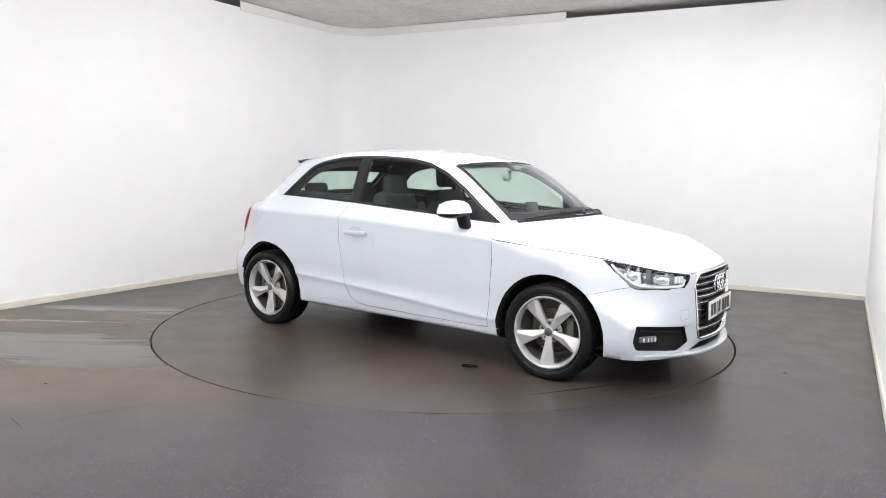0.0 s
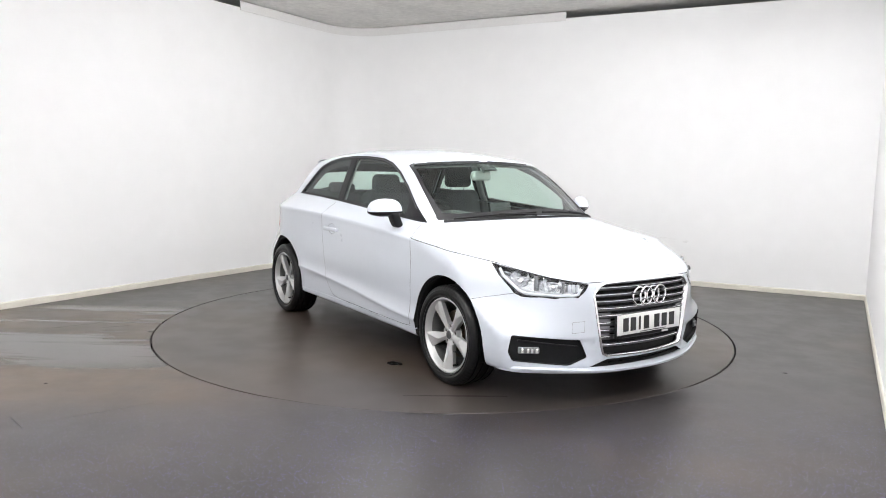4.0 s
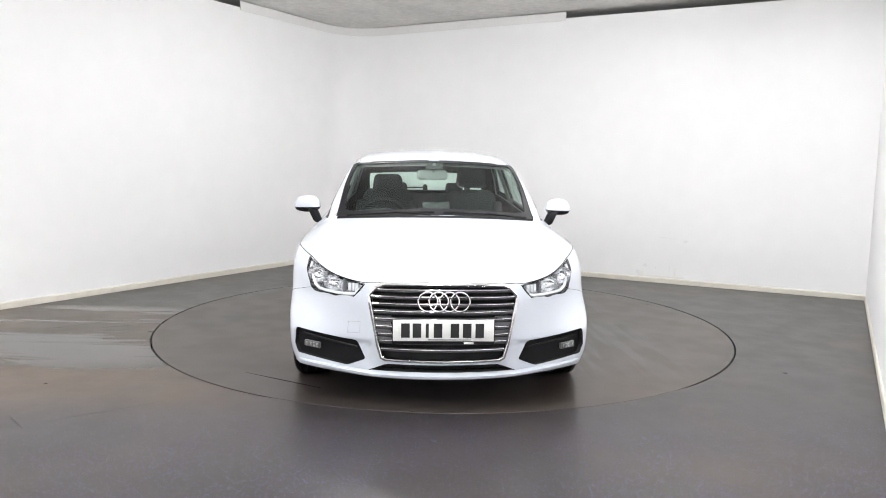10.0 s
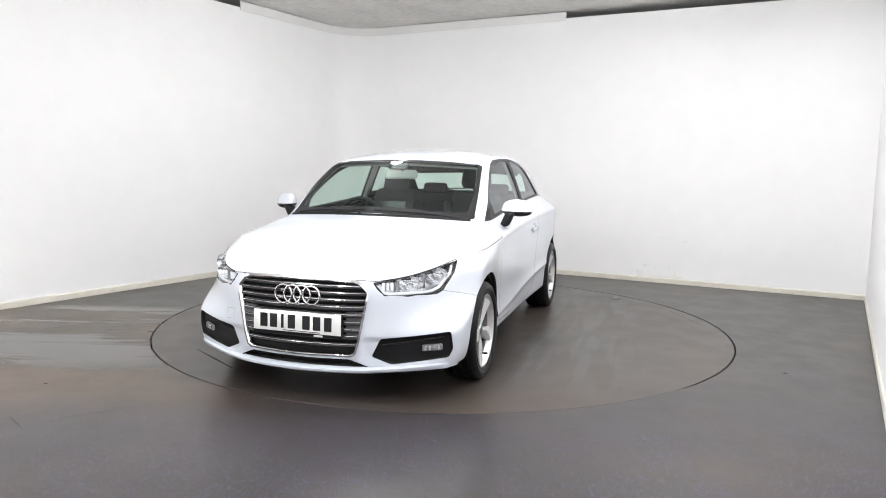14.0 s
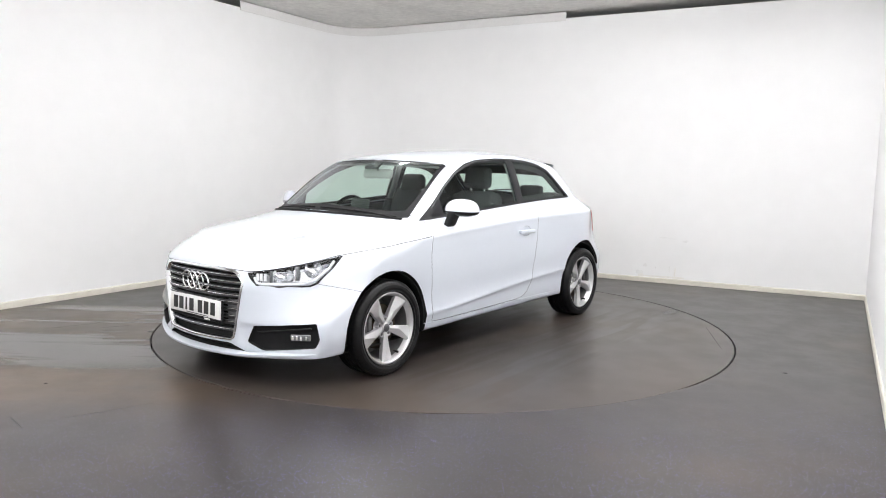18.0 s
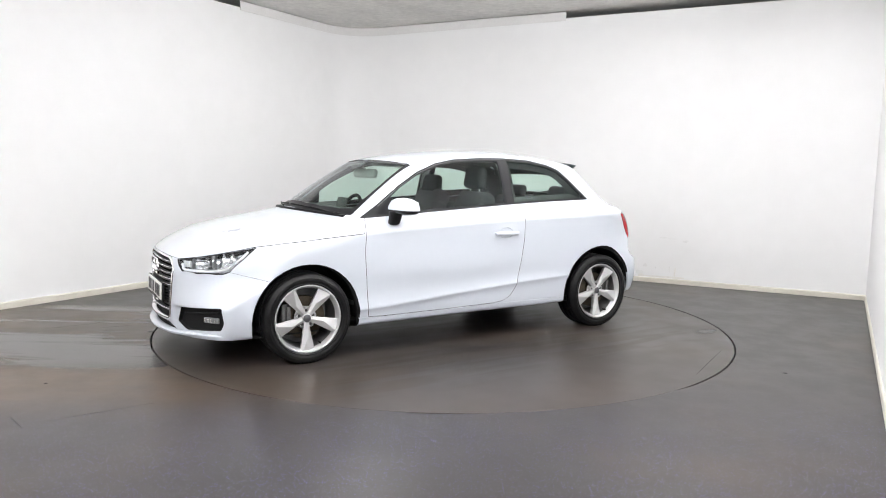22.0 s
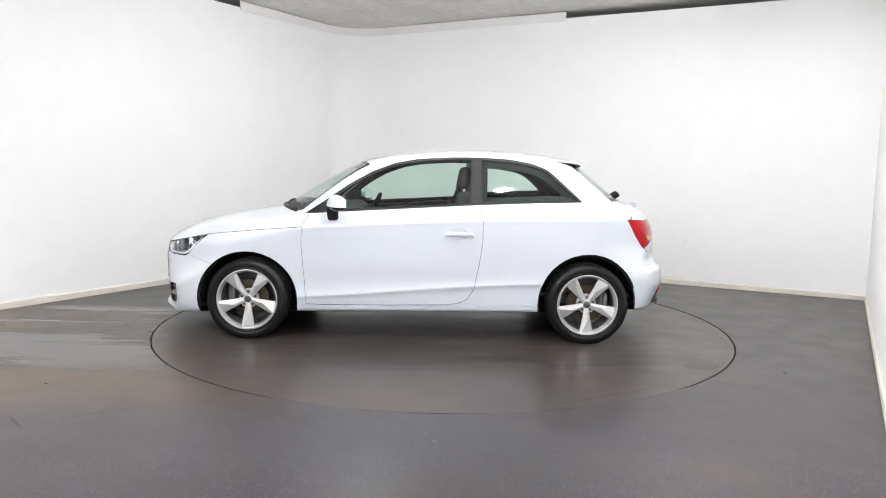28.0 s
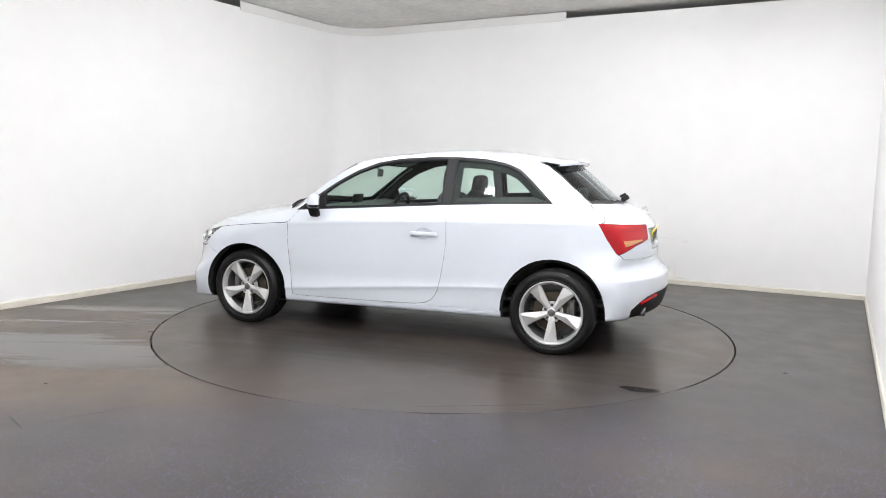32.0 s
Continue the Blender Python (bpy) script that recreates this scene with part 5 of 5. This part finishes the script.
# wipers
for sy, y0, y1 in ((1, 0.60, 0.04), (-1, -0.02, -0.58)):
    bm = bmesh.new()
    pts = []
    for i in range(11):
        y = y0 + (y1 - y0) * i / 10
        x = 1.066 - 0.42 * y * y
        p, n = above(x, abs(y), 0.6)
        pts.append((p.x + n.x * 0.009, y, p.z + n.z * 0.009))
    tube(bm, pts, 0.006, 6)
    w = part("wiper", bm, M_BLACK, car, "black windscreen wiper")
    bm = bmesh.new()
    a = Vector(pts[5])
    piv_y = y0 - 0.02
    p, n = above(1.10 - 0.45 * piv_y * piv_y, abs(piv_y), 0.6)
    tube(bm, [(p.x + 0.004, piv_y, p.z + 0.012), ((p.x + a.x) / 2 + 0.01, (piv_y + a.y) / 2, (p.z + a.z) / 2 + 0.012), tuple(a + Vector((0, 0, 0.004)))], 0.007, 6)
    part("wiper_arm", bm, M_BLACK, w)
bm = bmesh.new()
pts = []
for i in range(13):
    y = 0.64 - 1.28 * i / 12
    p, n = above(1.112 - 0.50 * y * y, abs(y), 0.6)
    pts.append((p.x, y, p.z - 0.002))
tube(bm, pts, 0.014, 6)
part("cowl", bm, M_BLACK, car, "black cowl strip at the foot of the windscreen")
bm = bmesh.new()
p, n = above(-1.600, 0.0, 0.6)
box(bm, (0.055, 0.045, 0.040), pose(p.x - 0.004, 0.0, p.z + 0.030, 0, 35, 0), 0.008)
box(bm, (0.05, 0.02, 0.018), pose(p.x + 0.015, 0.0, p.z + 0.052, 0, 30, 0), 0.005)
rw = part("rear_wiper", bm, M_BLACK, tailgate, "black rear wiper")
bm = bmesh.new()
pts = []
for i in range(8):
    y = 0.0 - 0.33 * i / 7
    p, n = above(-1.575 + 0.30 * y * y, abs(y), 0.6)
    pts.append((p.x - 0.012, y, p.z + 0.022))
tube(bm, pts, 0.007, 6)
part("wiper_blade", bm, M_BLACK, rw)

# filler flap, right rear
bm = bmesh.new()
loop = []
for i in range(28):
    a = 2 * math.pi * i / 28
    p, n = flank(-1.33 + 0.056 * math.cos(a), 0.888 + 0.056 * math.sin(a))
    loop.append((p.x, -p.y + 0.0008, p.z))
tube(bm, loop, 0.0016, 5, True)
part("filler_flap", bm, M_LAMPGREY, car, "fuel filler flap outline")

# wheel arch liners
for sx in (1, -1):
    def liner(bm, sx=sx):
        arc = (math.radians(-9), math.radians(189))
        lathe(bm, [(0.386, 0.815), (0.386, 0.50), (0.30, 0.47)], "y", 36, pose(WHEEL_X * sx, 0, 0.284), arc)
        lathe(bm, [(0.386, 0.816), (0.352, 0.812), (0.352, 0.78)], "y", 36, pose(WHEEL_X * sx, 0, 0.284), arc)
        vs = list(bm.verts)
        q = np.array([[v.co.x, 0, min(max(v.co.z, 0.24), 0.66)] for v in vs])
        lim = march(q, np.tile([[0.0, 1.0, 0.0]], (len(vs), 1)))[:, 1] - 0.014
        for v, top in zip(vs, lim):
            v.co.y = min(v.co.y, top)
        box(bm, (0.74, 0.02, 0.46), pose(WHEEL_X * sx, 0.48, 0.44), 0.004)
    two("arch_liner", liner, M_VOID, LR, "black wheel arch liner")


# ---------------------------------------------------------------- wheels
def wheel_meshes():
    out = {}

    def keep(name, bm, material, sharp=30):
        me = bpy.data.meshes.new(name)
        bmesh.ops.recalc_face_normals(bm, faces=bm.faces)
        bm.to_mesh(me)
        bm.free()
        me.materials.append(material)
        me.shade_smooth()
        me.set_sharp_from_angle(angle=radians(sharp))
        out[name] = me

    bm = bmesh.new()
    lathe(bm, [(0.196, 0.060), (0.205, 0.080), (0.2095, 0.094), (0.214, 0.099), (0.2205, 0.098), (0.2225, 0.090), (0.2225, 0.07), (0.204, 0.04), (0.198, -0.02), (0.205, -0.095), (0.222, -0.10), (0.222, -0.09)], "y", 72)
    keep("wheel", bm, M_ALLOY)
    bm = bmesh.new()
    lathe(bm, [(0.1955, 0.062), (0.190, 0.03), (0.186, -0.03), (0.186, -0.085), (0.02, -0.085)], "y", 48)
    keep("barrel", bm, M_ALLOYDK)
    bm = bmesh.new()
    tread = []
    for g in (0.070, 0.026, -0.026, -0.070):
        tread += [(0.2885, g + 0.006), (0.281, g + 0.004), (0.281, g - 0.004), (0.2885, g - 0.006)]
    prof = [(0.2215, 0.088), (0.2225, 0.100), (0.230, 0.1065), (0.236, 0.1045), (0.248, 0.1100), (0.262, 0.1090), (0.264, 0.1070), (0.274, 0.1030), (0.283, 0.0935), (0.2875, 0.084)] + tread
    prof += [(r, -y) for r, y in reversed(prof[:10])]
    lathe(bm, prof, "y", 216)
    for v in bm.verts:
        r = math.hypot(v.co.x, v.co.z)
        if r > 0.272 and abs(v.co.y) > 0.078 and round(math.atan2(v.co.z, v.co.x) / (2 * math.pi) * 216) % 3 == 0:
            v.co.x, v.co.z = v.co.x * 0.993, v.co.z * 0.993
    for v in bm.verts:
        r = math.hypot(v.co.x, v.co.z)
        k = 1 + 0.022 * max(0.0, min(1.0, (r - 0.24) / 0.045))
        v.co.x, v.co.z = v.co.x * k, v.co.z * k
        if v.co.z < -0.2885:         # flattened where it stands
            v.co.y *= 1 + 1.2 * (-0.2885 - v.co.z)
            v.co.z = -0.2885
    keep("tyre", bm, M_RUBBER, 24)
    bm = bmesh.new()
    secs = []
    for r, w, y0, c in ((0.026, 0.018, 0.066, 0.0), (0.060, 0.0205, 0.074, -0.004), (0.110, 0.0300, 0.081, -0.010), (0.1985, 0.0470, 0.090, 0.030), (0.2085, 0.0490, 0.0905, 0.038)):
        secs.append([bm.verts.new(q) for q in ((-w, y0 - 0.017 * min(1, r / 0.1), -r), (c - 0.0015, y0, -r), (c + 0.0015, y0, -r), (w, y0 - 0.010 * min(1, r / 0.1), -r), (w * 0.9, y0 - 0.040, -r), (-w * 0.9, y0 - 0.044, -r))])
    for a, b in zip(secs, secs[1:]):
        for k in range(6):
            bm.faces.new((a[k], a[(k + 1) % 6], b[(k + 1) % 6], b[k]))
    bm.faces.new(secs[0])
    bm.faces.new(secs[-1])
    keep("spoke", bm, M_ALLOY, 12)
    bm = bmesh.new()
    lathe(bm, [(0.0, 0.073), (0.026, 0.073), (0.0295, 0.070), (0.030, 0.062), (0.036, 0.058), (0.040, 0.045), (0.040, 0.0)], "y", 40)
    for k in range(5):
        lathe(bm, [(0.0110, 0.052), (0.0145, 0.064), (0.0180, 0.064), (0.0205, 0.056), (0.021, 0.0)], "y", 20, Matrix.Rotation(radians(72 * k + 36), 4, "Y") @ pose(0, 0, -0.049))
    keep("hub", bm, M_ALLOY)
    bm = bmesh.new()
    lathe(bm, [(0.0, 0.0768), (0.020, 0.0765), (0.0245, 0.0745), (0.0255, 0.0725)], "y", 30)
    keep("hub_cap", bm, M_CHROMEDK)
    bm = bmesh.new()
    lathe(bm, [(0.0, 0.0600), (0.0075, 0.0600), (0.0088, 0.058), (0.0100, 0.045)], "y", 6, pose(0, 0, -0.049))
    keep("wheel_bolt", bm, M_ALLOYDK)
    bm = bmesh.new()
    lathe(bm, [(0.074, 0.030), (0.076, 0.012), (0.138, 0.012), (0.140, 0.008), (0.140, -0.012), (0.07, -0.012)], "y", 60)
    keep("brake_disc", bm, M_DISC)
    bm = bmesh.new()
    lathe(bm, [(0.0, 0.034), (0.066, 0.034), (0.073, 0.030), (0.0745, 0.010)], "y", 40)
    keep("disc_bell", bm, M_ALLOY)
    bm = bmesh.new()
    box(bm, (0.06, 0.06, 0.135), pose(0, 0, 0), 0.014, 2)
    box(bm, (0.03, 0.025, 0.10), pose(-0.012, 0.034, 0), 0.008, 2)
    keep("brake_caliper", bm, M_CALIPER)
    bm = bmesh.new()
    lathe(bm, [(0.0050, 0.0), (0.0050, 0.018), (0.0070, 0.018), (0.0070, 0.034), (0.0, 0.037)], "y", 10, pose(-0.081, 0.060, -0.162))
    keep("valve", bm, M_BLACK)
    return out


WM = wheel_meshes()


def sub(name, parent, m=None, label=""):
    o = new(name, WM[name])
    o.parent = parent
    if m is not None:
        o.matrix_local = m
    if label:
        o["label"] = label
    return o


for sx in (1, -1):
    for sy in (1, -1):
        base = pose(WHEEL_X * sx, WHEEL_Y * sy, WHEEL_Z, 0, 0, 0 if sy > 0 else 180)
        w = sub("wheel", car, base, "silver five-spoke alloy wheel")
        sub("barrel", w, None, "dark inner barrel")
        sub("tyre", w, None, "black rubber tyre")
        for k in range(5):
            sub("spoke", w, Matrix.Rotation(radians(72 * k), 4, "Y"))
            sub("wheel_bolt", w, Matrix.Rotation(radians(72 * k + 36), 4, "Y"))
        sub("hub", w)
        sub("hub_cap", w, None, "grey hub cap")
        sub("valve", w, None, "black valve")
        disc = sub("brake_disc", car, base, "rust-tinged brake disc")
        sub("disc_bell", disc, None, "pale zinc disc bell")
        back = sx * sy
        sub("brake_caliper", car, base @ pose(0.125 * back, 0.0, 0.03), "cast brake caliper")


# ---------------------------------------------------------------- the cabin
def cabin_half(names, sink, x0=-1.62, x1=0.90, z0=0.30):
    p = Panel(body, names)
    keep = [q for q in p.f if all(x0 < p.v[i][0] < x1 and p.v[i][2] > z0 for i in q)]
    p.f = keep
    return p.build(0.0, 0.0, sink)


skin("headlining", both(*cabin_half(["roof", "screen_border"], 0.032, -1.3, 0.62, 1.15)), M_LINING, car, "grey fabric headlining")
pair("pillar_trim", cabin_half([""], 0.034, -1.5, 0.86, 0.35), M_BELT, LR, "grey pillar trim")
pair("door_card", cabin_half(["door", "handle_dish"], 0.050, -0.6, 0.86, 0.28), M_TRIM, doors, "dark door card")
skin("tailgate_trim", both(*cabin_half(["tailgate", "rear_light", "rear_light_amber"], 0.036, -1.9, -1.0, 0.5)), M_TRIM, tailgate, "dark tailgate trim")


def strip_inside(bm):
    """The B-pillar's inner cover beside the door glass."""
    pts = []
    for i in range(7):
        p, n = flank(-0.415, 0.98 + 0.34 * i / 6)
        pts.append(p - n * 0.030)
    tube(bm, pts, 0.036, 8, False, 0.5)


two("b_pillar_trim", strip_inside, M_BELT, LR, "grey B-pillar trim")

def quarter_trim(bm):
    """The dark inner panel round the rear side window."""
    rim = fillet([(*q, 0) for q in quart_gl], 0.03)
    outer = [(q.x, q.y) for q in rim]
    inner = inset(outer, 0.042)
    rows = [[bm.verts.new(p - n * d) for p, n, d in ((*flank(*a), 0.020), (*flank(*b), 0.034))] for a, b in zip(outer, inner)]
    for a, b in zip(rows, rows[1:] + rows[:1]):
        bm.faces.new((a[0], b[0], b[1], a[1]))


two("quarter_trim", quarter_trim, M_FRAME, LR, "dark inner panel round the rear side window")

bm = bmesh.new()
box(bm, (2.45, 1.36, 0.03), pose(-0.35, 0, 0.335), 0.01)
part("cabin_floor", bm, M_TRIM, car, "dark cabin carpet")

# dashboard
M_SLATE = mat("slate_display_shell", (0.035, 0.037, 0.037), 0.30, 0, 0, 0.1, 12)
bm = bmesh.new()
prof = [(0.98, 0.900), (0.90, 0.930), (0.74, 0.952), (0.58, 0.945), (0.50, 0.915), (0.47, 0.86), (0.50, 0.74), (0.56, 0.60), (0.98, 0.55)]
rows = []
for i in range(21):
    y = -0.70 + 1.40 * i / 20
    k = 1 - 0.10 * (abs(y) / 0.70) ** 3
    hump = 0.030 * math.exp(-((y + 0.36) / 0.15) ** 2)
    rows.append([bm.verts.new((0.55 + (x - 0.55) * (k if x > 0.55 else 1) - 0.05 * (abs(y) / 0.7) ** 2 * (x > 0.8), y, z + (hump if 0.45 < x < 0.7 and z > 0.85 else 0))) for x, z in prof])
for a, b in zip(rows, rows[1:]):
    for k in range(len(prof) - 1):
        bm.faces.new((a[k], a[k + 1], b[k + 1], b[k]))
dash = part("dashboard", bm, M_TRIM, car, "dark grey moulded dashboard")
bm = bmesh.new()
box(bm, (0.012, 0.185, 0.080), pose(0.66, 0.010, 0.985, 0, -12, 0), 0.006)
part("display_screen", bm, M_SLATE, dash, "grey pop-up display")
bm = bmesh.new()
lathe(bm, [(0.0, 0.012), (0.030, 0.012), (0.038, 0.0), (0.038, -0.02)], "x", 20, pose(0.482, 0.33, 0.85, 0, 0, 180))
part("air_vent", bm, M_CHROMEDK, dash, "round air vent")
bm = bmesh.new()
lathe(bm, [(0.0, 0.012), (0.030, 0.012), (0.038, 0.0), (0.038, -0.02)], "x", 20, pose(0.482, -0.60, 0.85, 0, 0, 180))
part("air_vent", bm, M_CHROMEDK, dash, "round air vent")

# steering wheel, right-hand drive
wheel_m = pose(0.45, -0.36, 0.858, 0, -24, 0)
bm = bmesh.new()
ringp = [wheel_m @ Vector((0, 0.180 * math.cos(a * math.pi / 24), 0.180 * math.sin(a * math.pi / 24))) for a in range(48)]
tube(bm, ringp, 0.015, 8, True)
sw = part("steering_wheel", bm, M_BLACK, car, "black steering wheel")
bm = bmesh.new()
box(bm, (0.05, 0.15, 0.12), wheel_m @ pose(0.01, 0, -0.01), 0.02)
part("airbag_cover", bm, M_BLACK, sw)
for a in (0, 180, 270):
    bm = bmesh.new()
    box(bm, (0.012, 0.12, 0.032), wheel_m @ pose(0.008, 0.12 * math.cos(radians(a)), 0.12 * math.sin(radians(a)), a, 0, 0), 0.005)
    part("wheel_spoke", bm, M_CHROMEDK, sw)
bm = bmesh.new()
tube(bm, [wheel_m @ Vector((0.02, 0, 0)), wheel_m @ Vector((0.22, 0, -0.02))], 0.035, 10)
part("steering_column", bm, M_BLACK, sw)


def cushion(bm, size, m, bev, puff=0.0):
    vs = box(bm, size, None, bev, 4)
    for v in vs:
        a, b = v.co.y / (size[1] / 2), v.co.z / (size[2] / 2)
        v.co.x += puff * (1 - a * a) * (1 - b * b) * (1 if v.co.x > 0 else -0.4)
    bmesh.ops.transform(bm, matrix=m, verts=vs)


def seat(y, head_z):
    bm = bmesh.new()
    cushion(bm, (0.14, 0.50, 0.62), pose(-0.275, y, 0.775, 0, -15, 0), 0.055, -0.01)
    for v in bm.verts:
        if v.co.z > 0.85:
            k = (v.co.z - 0.85) / 0.25
            v.co.y = y + (v.co.y - y) * (1 - 0.32 * min(k, 1) ** 1.5)
    s = part("front_seat", bm, M_FABRIC, car, "charcoal fabric front seat", 60)
    bm = bmesh.new()
    cushion(bm, (0.50, 0.50, 0.15), pose(0.02, y, 0.50, 0, -6, 0), 0.06)
    part("seat_cushion", bm, M_FABRIC, s, "", 60)
    bm = bmesh.new()
    cushion(bm, (0.085, 0.255, 0.175), pose(-0.338, y, head_z, 0, -8, 0), 0.042, 0.012)
    for v in bm.verts:
        v.co.y = y + (v.co.y - y) * (1 - 0.9 * max(0.0, v.co.z - head_z + 0.05))
    part("headrest", bm, M_FABRIC, s, "", 60)
    for dy in (-0.065, 0.065):
        bm = bmesh.new()
        tube(bm, [(-0.33, y + dy, 1.00), (-0.340, y + dy, head_z)], 0.0065, 8)
        part("headrest_post", bm, M_CHROME, s, "chrome headrest post")
    for dy in (-0.215, 0.215):
        bm = bmesh.new()
        cushion(bm, (0.16, 0.075, 0.50), pose(-0.235, y + dy, 0.74, 0, -15, 0), 0.035)
        part("side_bolster", bm, M_FABRIC, s, "", 60)


seat(0.345, 1.185)
seat(-0.345, 1.115)
bm = bmesh.new()
cushion(bm, (0.15, 1.16, 0.58), pose(-1.13, 0, 0.74, 0, -22, 0), 0.06)
rs_ = part("rear_seat", bm, M_FABRIC, car, "charcoal rear bench", 60)
bm = bmesh.new()
cushion(bm, (0.48, 1.16, 0.16), pose(-0.84, 0, 0.50, 0, -8, 0), 0.06)
part("bench_cushion", bm, M_FABRIC, rs_, "", 60)
for y in (0.30, -0.30):
    bm = bmesh.new()
    cushion(bm, (0.075, 0.235, 0.115), pose(-1.225, y, 1.060, 0, -14, 0), 0.035, 0.01)
    part("rear_headrest", bm, M_FABRIC, rs_, "", 60)
bm = bmesh.new()
box(bm, (0.30, 1.00, 0.02), pose(-1.37, 0, 0.955), 0.006)
part("parcel_shelf", bm, M_TRIM, car, "dark parcel shelf")

# inner mirror, visors
bm = bmesh.new()
vs = box(bm, (0.040, 0.235, 0.094), None, 0.0195, 4)
for v in vs:
    v.co.z *= 1 - 0.45 * (abs(v.co.y) / 0.118) ** 3
bmesh.ops.transform(bm, matrix=pose(0.455, -0.01, 1.208, 0, -8, 22), verts=vs)
M_MIRBACK = mat("pale_grey_mirror_back", (0.48, 0.49, 0.48), 0.5, 0, 0, 0.06, 14)
im = part("inner_mirror", bm, M_MIRBACK, car, "grey inner mirror back")
bm = bmesh.new()
tube(bm, [(0.465, 0.0, 1.235), (0.500, 0.0, 1.270), (0.520, 0.0, 1.282)], 0.012, 8)
part("mirror_stem", bm, M_BELT, im)
bm = bmesh.new()
vs = box(bm, (0.085, 0.120, 0.020), None, 0.009, 3)
for v in vs:
    v.co.y *= 1 + 2.0 * v.co.x
bmesh.ops.transform(bm, matrix=pose(0.510, 0.0, 1.268, 0, 27, 0), verts=vs)
part("sensor_housing", bm, M_TRIM, im, "dark grey sensor housing on the windscreen")
for y in (0.33, -0.33):
    bm = bmesh.new()
    box(bm, (0.15, 0.34, 0.018), pose(0.315, y, 1.292, 0, 14, 0), 0.008)
    part("sun_visor", bm, M_LINING, car, "folded grey sun visor")


def motions():
    rows, disc = [], []
    for t, a in TURN:
        r = radians(a)
        rows.append((t, pose(CAR_X * math.cos(r) - CAR_Y * math.sin(r), CAR_X * math.sin(r) + CAR_Y * math.cos(r), 0, 0, 0, a)))
        disc.append((t, pose(0, 0, 0, 0, 0, a)))
    walk(car, rows)
    walk(table, disc)


motions()
